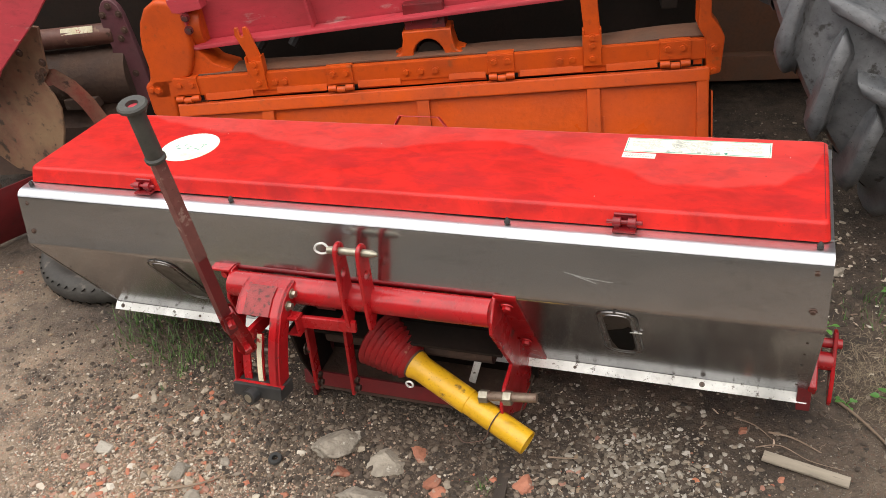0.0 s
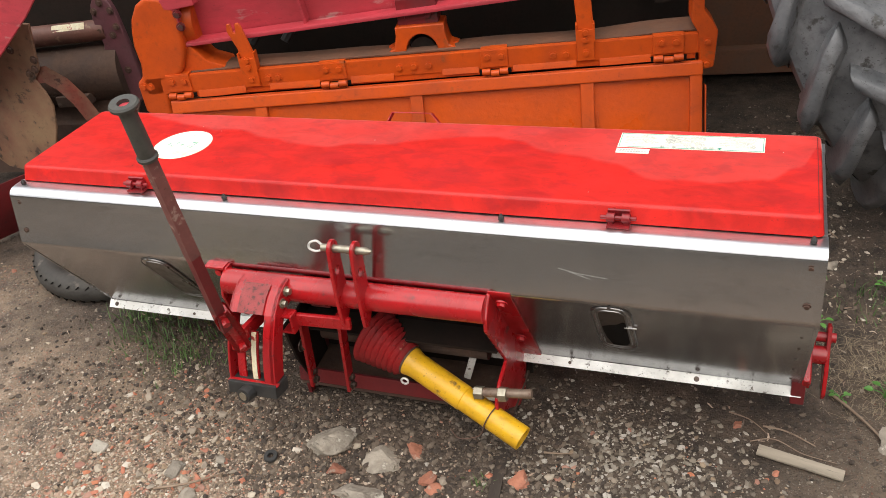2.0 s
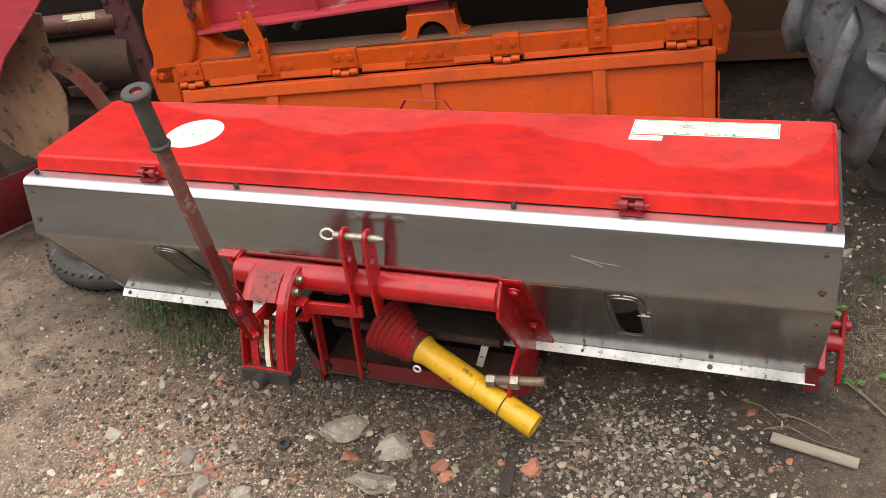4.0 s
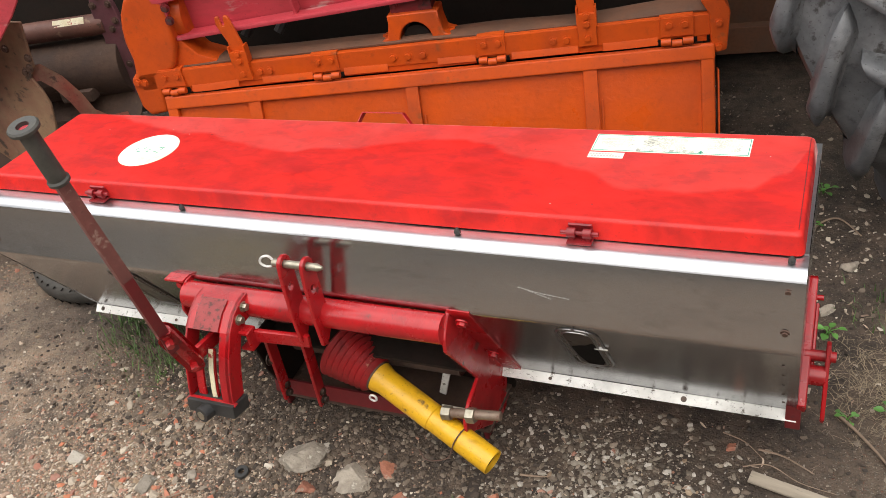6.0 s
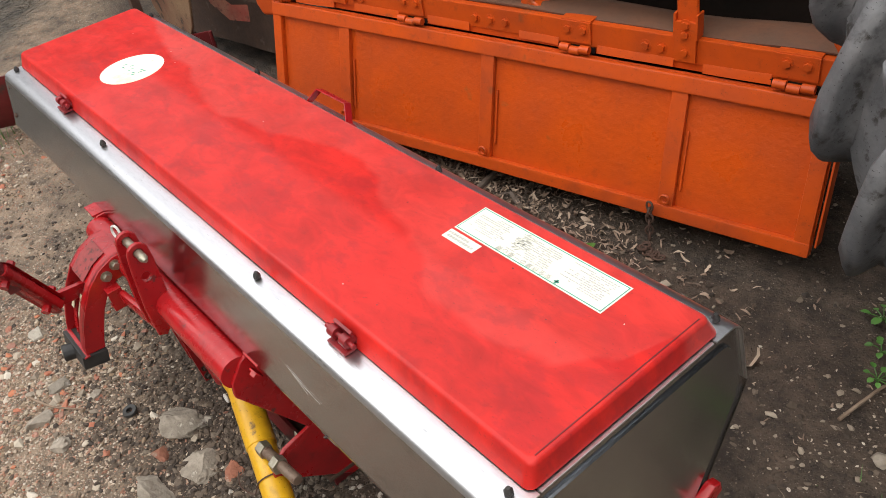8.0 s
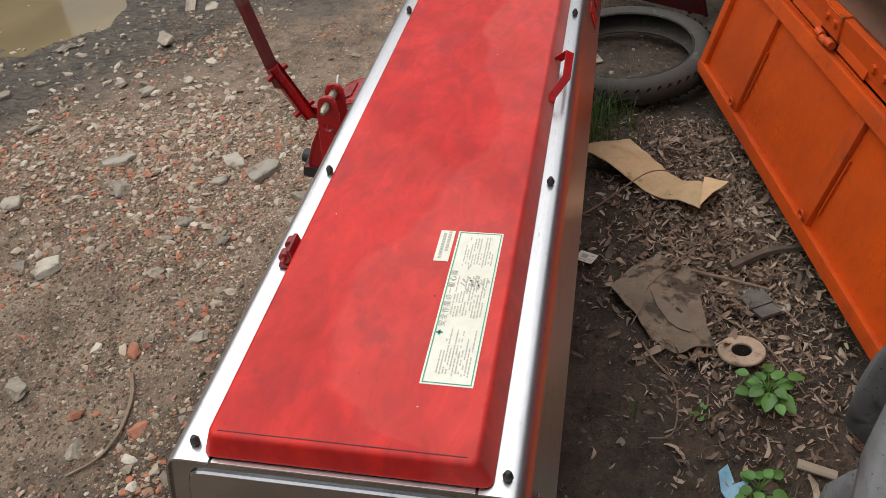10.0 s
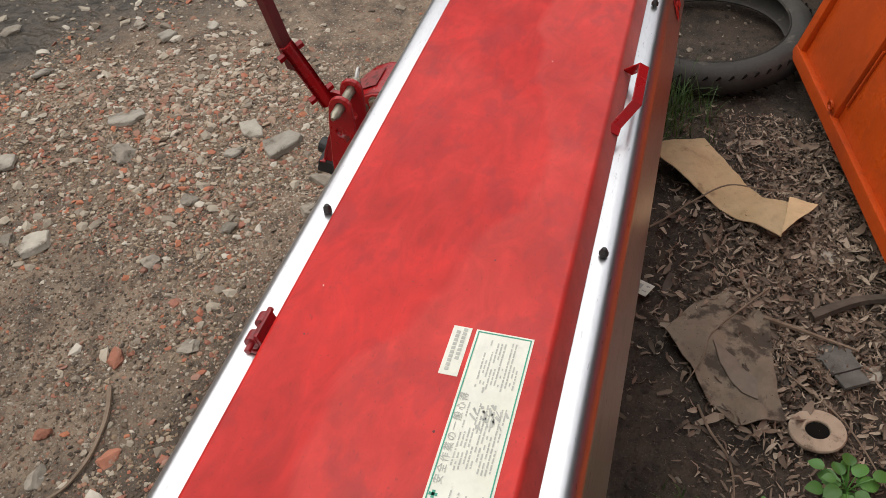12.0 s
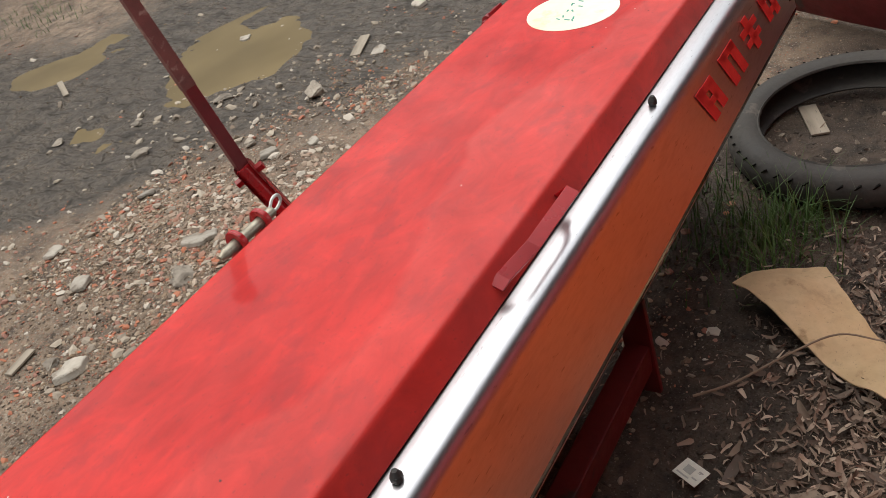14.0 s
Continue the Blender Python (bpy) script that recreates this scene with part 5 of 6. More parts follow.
# ---- tractor tyre, leaning ----
def tractor_tyre(m):
    t = thing("tractor_tyre", m, "large grey muddy tractor tyre with deep chevron lugs, leaning", "tyre")
    W, G = 0.169, 1.09
    prof = [(0.36, -W * 0.78), (0.40, -W * 0.95), (0.50, -W * 1.06), (0.58, -W * 1.02), (0.612, -W * 0.90), (0.632, -W * 0.55), (0.640, 0), (0.632, W * 0.55), (0.612, W * 0.90), (0.58, W * 1.02), (0.50, W * 1.06), (0.40, W * 0.95), (0.36, W * 0.78)]
    part("carcass", lathe([(r * G, z) for r, z in prof], 72), M["tractor"], t, "mud-grey tyre carcass")

    def lug(sgn, turn):
        """One bar of the chevron tread: round-backed, fillets at its foot, its outer end drawn down over the shoulder."""
        b = bmesh.new()
        rows = []
        shape = ((-1.55, -0.03), (-1.15, 0.12), (-0.96, 0.55), (-0.84, 0.90), (-0.66, 1.0), (0.10, 1.03), (0.60, 1.0), (0.78, 0.90), (0.92, 0.55), (1.10, 0.12), (1.50, -0.03))
        for f, w, rr, hh in ((0.0, -0.05, 0.636, 0.020), (0.06, -0.02, 0.638, 0.052), (0.25, 0.22, 0.638, 0.060), (0.5, 0.50, 0.633, 0.061), (0.75, 0.78, 0.622, 0.062), (0.92, 0.98, 0.600, 0.068), (1.0, 1.08, 0.572, 0.072), (1.06, 1.14, 0.540, 0.060), (1.10, 1.10, 0.505, 0.020)):
            a = turn + 0.34 * f ** 1.1
            half = (0.046 + 0.020 * min(f, 1.0)) * (0.7 if f in (0.0, 1.10) else 1)
            row = []
            for da, up in shape:
                aa, r = a + half * da, (rr + hh * up) * G
                row.append(b.verts.new((r * math.cos(aa), r * math.sin(aa), sgn * (W * w + (0.012 if f > 0.8 else 0.0) * up))))
            rows.append(row)
        for p_, q_ in zip(rows, rows[1:]):
            for i in range(len(shape) - 1):
                b.faces.new((p_[i], p_[i + 1], q_[i + 1], q_[i]))
        b.faces.new(rows[0])
        b.faces.new(rows[-1][::-1])
        bmesh.ops.recalc_face_normals(b, faces=b.faces)
        for v in b.verts:
            v.co *= 1 + 0.012 * noise.noise(v.co * 11)
        return b
    n = 18
    first = {}
    for s in (-1, 1):
        for k in range(n):
            turn = math.tau * (k + (0.55 if s > 0 else 0.03)) / n
            if s not in first:
                first[s] = part("lug", lug(s, 0.0), M["tractor"], t, angle=75)
                first[s].rotation_euler = (0, 0, turn)
            else:
                o = new("lug", first[s].data)
                o.parent = t
                o.rotation_euler = (0, 0, turn)
    return t


lean_a, yaw_a = radians(26.1), radians(-8.1)
ax = Vector((math.cos(lean_a) * math.cos(yaw_a), math.cos(lean_a) * math.sin(yaw_a), math.sin(lean_a)))
yy = Vector((math.sin(yaw_a), -math.cos(yaw_a), 0))
rot = Matrix((yy.cross(ax), yy, ax)).transposed().to_4x4()
tractor_tyre(Matrix.Translation((1.277, 1.593, 0.729)) @ rot)

# ---- bald tyre lying behind the hopper's far end ----
def lying_tyre(m):
    t = thing("motorcycle_tyre", m, "worn grey motorcycle tyre lying on the dirt", "tyre")
    prof = []
    for k in range(15):
        a = radians(-125 + 250 * k / 14)
        prof.append((0.292 + 0.052 * math.cos(a), 0.052 * math.sin(a)))
    prof += [(0.258, 0.046), (0.255, 0.040), (0.262, 0.034), (0.300, 0.028), (0.334, 0.0), (0.300, -0.028), (0.262, -0.034), (0.255, -0.040), (0.258, -0.046)]
    part("carcass", lathe(prof, 56), M["tyre"], t, "weathered grey carcass")
    b = None
    for k in range(52):
        a = k * math.tau / 52
        for s in (1, -1):
            c = Vector((0.3335 * math.cos(a), 0.3335 * math.sin(a), s * 0.026))
            b = box(tuple(c), (0.006, 0.036, 0.004), 0, (s * 40, 0, math.degrees(a)), b)
    o = part("tread_cuts", b, M["hole"], t, "fine dark tread cuts", "stuff")
    return t


lying_tyre(pose(-1.43, 0.645, 0.068, 3, 3, 0))


# ---- loose things on the ground ----
def chunk(rg, r, flatness=0.6, rough=0.35, sub=2):
    b = bmesh.new()
    bmesh.ops.create_icosphere(b, subdivisions=sub, radius=1)
    off = Vector((rg.uniform(-50, 50), rg.uniform(-50, 50), rg.uniform(-50, 50)))
    for _ in range(7):
        nrm = Vector((rg.gauss(0, 1), rg.gauss(0, 1), rg.gauss(0, 0.8))).normalized()
        d = rg.uniform(0.42, 0.80)
        for v in b.verts:
            k = v.co.dot(nrm) - d
            if k > 0:
                v.co -= nrm * k
    for v in b.verts:
        v.co *= 1 + rough * (0.5 * noise.noise(v.co * 1.6 + off) + 0.25 * noise.noise(v.co * 4.5 + off) + (0.13 * noise.noise(v.co * 11 + off) if sub > 3 else 0))
    st = (rg.uniform(0.9, 1.45), rg.uniform(0.65, 1.1), flatness * rg.uniform(0.8, 1.2))
    bmesh.ops.scale(b, vec=[r * v for v in st], verts=b.verts)
    return b


def slab(rg, r):
    """A broken flat piece: an angular outline, chipped edges, uneven faces."""
    turn = sorted((k + rg.uniform(-0.30, 0.30)) * math.tau / 6 for k in range(rg.choice((5, 6, 6))))
    b = plate([(r * rg.uniform(0.72, 1.25) * math.cos(a), r * rg.uniform(0.55, 0.90) * math.sin(a)) for a in turn], r * rg.uniform(0.20, 0.34), 'z', 0.0, 0.003)
    bmesh.ops.triangulate(b, faces=b.faces[:])
    bmesh.ops.subdivide_edges(b, edges=[e for e in b.edges if e.calc_length() > r * 0.3], cuts=2)
    bmesh.ops.triangulate(b, faces=b.faces[:])
    off = Vector((rg.uniform(-50, 50), rg.uniform(-50, 50), 0))
    for v in b.verts:
        v.co += r * 0.075 * noise.noise_vector(v.co * (2.6 / r) + off)
    bmesh.ops.recalc_face_normals(b, faces=b.faces)
    return b


def put_chunk(x, y, r, kind, seed, flatness=0.5):
    rg = random.Random(seed)
    mtl, name, label = {"s": ("stone", "stone", "rough grey rubble stone half sunk in dirt"), "b": ("brick", "brick_chip", "broken orange brick chip on dirt"), "t": ("shard", "tile_shard", "flat pale grey broken tile shard on dirt")}[kind]
    ob = part(name, slab(rg, r) if kind == "t" else chunk(rg, r, flatness, 0.55, 4 if r > 0.045 else 3), M[mtl], None, label, angle=24)
    ob.matrix_world = pose(x, y, hill(x, y) + (r * 0.12 if kind != "t" else 0.006), rg.uniform(-12, 12), rg.uniform(-12, 12), rg.uniform(0, 360))
    tagged(ob, category="stone" if kind != "b" else "brick", group={"s": "loose stones", "b": "brick chips", "t": "tile shards"}[kind])


PLACED = [
    (-0.829, -0.289, 0.034, "t"), (-0.538, -0.311, 0.036, "s"), (-0.133, -0.129, 0.070, "s"), (0.052, -0.151, 0.056, "s"), (0.009, -0.270, 0.060, "s"),
    (-0.080, -0.203, 0.024, "b"), (0.182, -0.182, 0.030, "b"), (0.115, -0.094, 0.032, "b"), (0.957, 0.204, 0.015, "b"), (1.057, 0.045, 0.012, "b"),
    (0.433, -0.128, 0.030, "b"), (-0.452, -0.333, 0.018, "b"), (-0.424, -0.252, 0.022, "s"), (-0.199, -0.313, 0.014, "b"), (0.215, -0.215, 0.022, "b"),
    (-0.591, -1.141, 0.075, "t"), (-0.023, -0.751, 0.034, "s"), (-0.198, -0.595, 0.034, "s"), (-0.567, -0.592, 0.075, "t"), (-0.507, -0.722, 0.040, "t"),
    (-0.013, -1.110, 0.070, "t"), (-0.275, -0.758, 0.028, "s"), (-0.429, -1.060, 0.040, "s"), (-1.104, -1.286, 0.055, "t"), (-0.781, -1.612, 0.045, "t"),
    (-1.580, -1.425, 0.070, "s"), (-0.298, -1.410, 0.050, "t"), (0.227, -0.496, 0.030, "s"), (0.297, -0.666, 0.032, "b"), (-1.211, -1.150, 0.035, "t"),
    (0.471, -0.914, 0.036, "s"), (-1.478, -1.870, 0.045, "s"), (-1.174, -1.441, 0.030, "s"), (-0.625, -0.712, 0.050, "t"), (0.537, -0.701, 0.022, "b"),
    (0.559, -0.522, 0.028, "b"), (0.640, -0.650, 0.026, "s"), (-0.441, -0.401, 0.036, "s"), (-0.319, -0.402, 0.030, "s"), (0.080, -0.371, 0.032, "s"),
    (-0.400, -1.673, 0.050, "t"), (-1.023, -1.908, 0.040, "s"), (-1.242, -2.184, 0.034, "s"), (-1.036, -2.499, 0.036, "s"), (-2.098, -2.284, 0.050, "t"),
    (-1.967, -1.353, 0.045, "t"), (-2.415, -1.420, 0.060, "t"), (-0.418, -1.083, 0.026, "s"), (-0.014, -1.200, 0.030, "s"),
    (-0.439, 1.017, 0.040, "t"), (-0.058, 1.083, 0.034, "t"), (0.525, 0.989, 0.020, "s"), (1.336, 0.193, 0.055, "s"), (1.200, 0.980, 0.030, "s"), (1.150, 0.760, 0.026, "s"),
]
for i, (x, y, r, kind) in enumerate(PLACED):
    put_chunk(x, y, r, kind, 100 + i)


def scatter(name, label, material, count, where, size, flatness, seed, category, tri=1):
    """Many small stones as one mass."""
    rg = random.Random(seed)
    shapes = []
    for k in range(10):
        b = chunk(rg, 1.0, flatness, 0.5, tri)
        b.verts.ensure_lookup_table()
        shapes.append((np.array([v.co[:] for v in b.verts]), [tuple(v.index for v in f.verts) for f in b.faces]))
        b.free()
    vs, fs, base, made = [], [], 0, 0
    while made < count:
        spot = where(rg)
        if spot is None:
            continue
        x, y = spot
        made += 1
        r = size[0] * (size[1] / size[0]) ** (rg.random() ** 2.2)
        co, fc = shapes[rg.randrange(10)]
        turn = np.array(Euler((rg.uniform(-0.5, 0.5), rg.uniform(-0.5, 0.5), rg.uniform(0, 6.3))).to_matrix())
        vs.append(co @ turn.T * r + (x, y, hill(x, y) + r * flatness * 0.12))
        fs += [tuple(i + base for i in f) for f in fc]
        base += len(co)
    me = bpy.data.meshes.new(name)
    me.from_pydata(np.concatenate(vs).tolist(), [], fs)
    me.materials.append(material)
    return tagged(new(name, me), label, category, kind="stuff")


def yard(rg):
    x, y = (rg.uniform(-2.4, 1.7), rg.uniform(-1.7, 0.5)) if rg.random() < 0.8 else (rg.uniform(-4.2, 2.2), rg.uniform(-4.2, 0.5))
    wetness = -y - 0.75 * x
    if 2.5 < wetness < 5.2 and rg.random() < 0.80:
        return None
    if y + 0.12 * x > -0.26 and rg.random() < (0.75 if y > -0.1 else 0.4):
        return None
    if -0.40 < x < 0.50 and y > -0.46 + 0.2 * x and rg.random() < 0.90:
        return None
    if noise.noise((x * 1.1, y * 1.1, 8)) + 0.5 * noise.noise((x * 4, y * 4, 8)) < rg.uniform(-0.20, 0.36):
        return None
    return x, y


def behind(rg):
    return rg.uniform(-1.8, 2.2), rg.uniform(-0.15, 2.2)


def granular(name, cols, rough=0.85):
    """Mixed gravel: each little stone takes its own colour."""
    m = mat(name, cols[0], cols[1], 30, rough, bump=0.4)
    n, l = m.node_tree.nodes, m.node_tree.links
    p = n["Principled BSDF"]
    g = n.new("ShaderNodeNewGeometry")
    r = n.new("ShaderNodeValToRGB")
    r.color_ramp.interpolation = 'CONSTANT'
    while len(r.color_ramp.elements) < len(cols):
        r.color_ramp.elements.new(0.5)
    for i, c in enumerate(cols):
        r.color_ramp.elements[i].position = i / len(cols)
        r.color_ramp.elements[i].color = (*c, 1)
    l.new(g.outputs["Random Per Island"], r.inputs["Fac"])
    k = n.new("ShaderNodeMix")
    k.data_type, k.blend_type = 'RGBA', 'MULTIPLY'
    k.inputs["Factor"].default_value = 0.35
    src = p.inputs["Base Color"].links[0].from_socket
    l.new(r.outputs["Color"], k.inputs["A"])
    l.new(src, k.inputs["B"])
    mul = n.new("ShaderNodeHueSaturation")
    mul.inputs["Value"].default_value = 1.5
    l.new(k.outputs["Result"], mul.inputs["Color"])
    l.new(mul.outputs["Color"], p.inputs["Base Color"])
    return m


GRAVEL = granular("mixed_gravel", [(0.22, 0.162, 0.108), (0.17, 0.122, 0.082), (0.29, 0.228, 0.160), (0.12, 0.088, 0.061), (0.40, 0.345, 0.265), (0.20, 0.147, 0.100), (0.25, 0.186, 0.124), (0.30, 0.168, 0.112), (0.34, 0.275, 0.200), (0.085, 0.065, 0.048)])
PALE = granular("pale_rubble", [(0.38, 0.335, 0.27), (0.28, 0.24, 0.19), (0.33, 0.285, 0.225), (0.22, 0.185, 0.145), (0.46, 0.42, 0.36)])
CHIPS = granular("mixed_brick_chips", [(0.34, 0.135, 0.080), (0.27, 0.125, 0.085), (0.38, 0.155, 0.085), (0.30, 0.18, 0.135), (0.25, 0.135, 0.10)])
HUMUS = granular("dark_crumbs", [(0.08, 0.060, 0.044), (0.045, 0.034, 0.026), (0.14, 0.11, 0.082), (0.26, 0.215, 0.165), (0.055, 0.041, 0.031), (0.035, 0.027, 0.021)])
GREY = granular("grey_gravel", [(0.22, 0.195, 0.16), (0.17, 0.146, 0.116), (0.12, 0.10, 0.078), (0.27, 0.245, 0.205), (0.19, 0.163, 0.128), (0.08, 0.064, 0.050), (0.36, 0.335, 0.295)])

PINK = granular("pinkish_grit", [(0.36, 0.30, 0.235), (0.30, 0.215, 0.160), (0.27, 0.15, 0.105), (0.44, 0.395, 0.33), (0.20, 0.155, 0.115), (0.32, 0.25, 0.19), (0.13, 0.10, 0.075)])
SIDE = granular("trodden_grit", [(0.165, 0.120, 0.084), (0.105, 0.077, 0.054), (0.25, 0.20, 0.148), (0.062, 0.046, 0.033), (0.22, 0.115, 0.076), (0.34, 0.295, 0.235), (0.14, 0.102, 0.072)])
CLODS = granular("damp_soil_clods", [(0.085, 0.063, 0.046), (0.060, 0.044, 0.033), (0.12, 0.092, 0.068), (0.045, 0.034, 0.026), (0.16, 0.128, 0.097)])


def spread(cx, cy, sx, sy):
    """Scatters round a spot, thinning outwards."""
    return lambda rg: (rg.gauss(cx, sx), rg.gauss(cy, sy))


scatter("gravel", "loose mixed gravel strewn over the dirt yard", GRAVEL, 42000, yard, (0.0022, 0.0105), 0.55, 11, "gravel")
scatter("coarse_gravel", "paler coarse stones among the gravel", PALE, 2000, yard, (0.008, 0.026), 0.42, 17, "gravel")
scatter("brick_rubble", "crushed orange brick rubble in the dirt", CHIPS, 6000, yard, (0.003, 0.017), 0.5, 12, "rubble")
scatter("grey_gravel", "pale grey crushed gravel in front of the hopper", GREY, 2800, spread(0.68, -0.01, 0.17, 0.12), (0.0025, 0.013), 0.6, 31, "gravel")
scatter("fine_grit", "fine pale and pinkish grit pressed into the dirt", PINK, 24000, spread(-0.55, -0.42, 0.42, 0.22), (0.0016, 0.007), 0.55, 32, "gravel")
scatter("side_grit", "fine brownish grit and crumbs trodden into the dirt", SIDE, 16000, spread(0.35, -0.85, 0.42, 0.33), (0.0018, 0.009), 0.55, 34, "gravel")
scatter("mud_stones", "stones and crumbs stuck in the wet mud", PALE, 420, spread(-1.55, -1.75, 0.55, 0.45), (0.006, 0.032), 0.5, 35, "gravel")
scatter("pale_rubble", "pale pinkish rubble trodden into the yard", PINK, 4200, spread(-0.78, -1.0, 0.26, 0.22), (0.0025, 0.020), 0.45, 36, "rubble")
scatter("pale_chips", "pale chips and bark bits beside the tractor tyre", PALE, 260, spread(1.16, 1.0, 0.16, 0.24), (0.003, 0.016), 0.4, 37, "gravel")
scatter("dirt_clods", "crumbled dark clods of damp soil", CLODS, 9000, spread(0.0, -0.10, 0.55, 0.13), (0.0025, 0.014), 0.6, 33, "soil")
scatter("soil_crumbs", "dark soil crumbs and small stones", HUMUS, 12000, behind, (0.0025, 0.013), 0.55, 13, "soil")


def leaves(name, label, material, count, where, length, seed, curl=1.3):
    rg = random.Random(seed)
    vs, fs = [], []
    for _ in range(count):
        x, y = where(rg)
        L, w = rg.uniform(*length), rg.uniform(0.12, 0.38)
        m = pose(x, y, hill(x, y) + rg.uniform(0.002, 0.018), rg.uniform(-55, 55), rg.uniform(-30, 30), rg.uniform(0, 360))
        base = len(vs)
        c = rg.uniform(-curl, curl)
        for k in range(5):
            f = k / 4
            ww = L * w * (math.sin(math.pi * (0.12 + 0.78 * f)) ** 0.7) * 0.5 * rg.uniform(0.65, 1.25)
            zc = L * c * (f - 0.5) ** 2 + rg.uniform(-0.06, 0.06) * L
            for s, dz in ((-1, 0.35 * ww), (0, 0), (1, 0.35 * ww)):
                vs.append((m @ Vector((L * (f - 0.5) + rg.uniform(-0.03, 0.03) * L, s * ww, zc + dz + rg.uniform(-0.10, 0.10) * ww)))[:])
        for k in range(4):
            for s in range(2):
                a = base + k * 3 + s
                fs.append((a, a + 1, a + 4, a + 3))
    me = bpy.data.meshes.new(name)
    me.from_pydata(vs, [], fs)
    me.polygons.foreach_set("use_smooth", [True] * len(fs))
    me.materials.append(material)
    return tagged(new(name, me), label, "leaves", kind="stuff")


def litter_spot(rg):
    while True:
        x, y = rg.gauss(-0.45, 0.42), rg.gauss(0.98, 0.17)
        if 0.50 < y < 1.5 and x > -1.05:
            return x, y


LITTER = granular("dead_leaves", [(0.22, 0.160, 0.118), (0.29, 0.222, 0.168), (0.12, 0.088, 0.066), (0.40, 0.325, 0.25), (0.16, 0.115, 0.085), (0.20, 0.146, 0.108), (0.09, 0.068, 0.053)], 0.75)
leaves("leaf_litter", "dry brown leaf litter between spreader and tiller", LITTER, 7500, litter_spot, (0.008, 0.038), 21, 1.8)
leaves("leaf_crumbs", "crumbled dry leaf bits among the litter", LITTER, 6000, litter_spot, (0.004, 0.014), 24)
leaves("thin_litter", "sparse dead leaves on dark soil", LITTER, 1500, behind, (0.006, 0.024), 22)


def tuft(name, label, x, y, count, spread, height, material, seed, lean=0.5, width=0.0022):
    """Grass blades from one root patch, one object of many blades."""
    rg = random.Random(seed)
    vs, fs = [], []
    for _ in range(count):
        px, py = x + rg.gauss(0, spread), y + rg.gauss(0, spread)
        az, h = rg.uniform(0, math.tau), height * rg.uniform(0.4, 1.1)
        ln = lean * rg.uniform(0.2, 1.3)
        d = Vector((math.cos(az), math.sin(az), 0))
        s = Vector((-d.y, d.x, 0))
        base = len(vs)
        z0 = hill(px, py)
        for k in range(5):
            f = k / 4
            c = Vector((px, py, z0 - 0.004)) + d * (h * ln * f ** 1.7) + Vector((0, 0, h * (f - 0.35 * ln * f * f)))
            wd = width * (1 - 0.92 * f)
            vs += [(c - s * wd)[:], (c + s * wd)[:]]
        for k in range(4):
            a = base + 2 * k
            fs.append((a, a + 1, a + 3, a + 2))
    me = bpy.data.meshes.new(name)
    me.from_pydata(vs, [], fs)
    me.materials.append(material)
    return tagged(new(name, me), label, "grass", "grass tufts", "stuff")


TUFTS = [
    (-1.02, 0.56, 160, 0.06, 0.17, "grass"), (-0.95, 0.50, 170, 0.08, 0.11, "grass"), (-1.08, 0.44, 90, 0.07, 0.10, "grass"), (-0.86, 0.48, 130, 0.07, 0.08, "grass"), (-0.98, 0.25, 200, 0.075, 0.055, "grass"), (-0.86, 0.19, 260, 0.085, 0.050, "grass"), (-1.10, 0.28, 120, 0.05, 0.06, "grass"),
    (-0.78, 0.15, 90, 0.05, 0.05, "grass"), (1.29, 0.76, 60, 0.06, 0.045, "grass"), (1.38, 0.86, 90, 0.08, 0.05, "grass"), (1.30, 0.46, 420, 0.08, 0.032, "drygrass"), (1.42, 0.54, 520, 0.11, 0.032, "drygrass"), (1.36, 0.38, 320, 0.08, 0.030, "drygrass"), (1.28, 0.62, 180, 0.09, 0.026, "drygrass"),
    (0.58, 1.00, 50, 0.05, 0.08, "grass"), (0.36, 0.69, 12, 0.02, 0.07, "grass"), (0.32, -0.16, 16, 0.015, 0.04, "grass"), (-2.30, -4.40, 160, 0.25, 0.10, "grass"), (-2.35, 0.05, 90, 0.12, 0.10, "grass"),
]
for i, (x, y, n, sp, h, kind) in enumerate(TUFTS):
    tuft("grass_tuft", "tuft of green grass at the hopper foot" if kind == "grass" else "matted dry straw grass on the dirt", x, y, n, sp, h, M[kind], 300 + i, 0.7 if kind == "grass" else 2.2, 0.0022 if kind == "grass" else 0.0012)


def weed(x, y, size, count, seed):
    """A low broad-leaved weed: stalks and cupped leaves."""
    rg = random.Random(seed)
    t = thing("broadleaf_weed", pose(x, y, hill(x, y)), "small fresh green broad-leaved weed", "plant", "weeds")
    for k in range(count):
        az = k * 2.4 + rg.uniform(-0.4, 0.4)
        r = size * rg.uniform(0.25, 1.0)
        h = size * rg.uniform(0.35, 0.95)
        tip = Vector((r * math.cos(az), r * math.sin(az), h))
        part("stalk", wire([(0, 0, 0), (tip.x * 0.3, tip.y * 0.3, h * 0.7), tip], 0.0014, 5, 3), M["leaf"], t)
        L = size * rg.uniform(0.45, 0.75)
        b = bmesh.new()
        rows = []
        for i in range(6):
            f = i / 5
            w = L * 0.42 * math.sin(math.pi * min(1, 0.12 + f * 0.88)) ** 0.8
            zc = -0.25 * L * f * f
            rows.append([b.verts.new((L * f, s * w, zc + abs(s) * w * 0.22)) for s in (-1, -0.5, 0, 0.5, 1)])
        for p_, q_ in zip(rows, rows[1:]):
            for i in range(4):
                b.faces.new((p_[i], p_[i + 1], q_[i + 1], q_[i]))
        bmesh.ops.transform(b, matrix=Matrix.Translation(tip) @ Euler((rg.uniform(-0.3, 0.3), rg.uniform(-0.35, 0.15), az)).to_matrix().to_4x4(), verts=b.verts)
        part("leaf", b, M["leaf"], t)


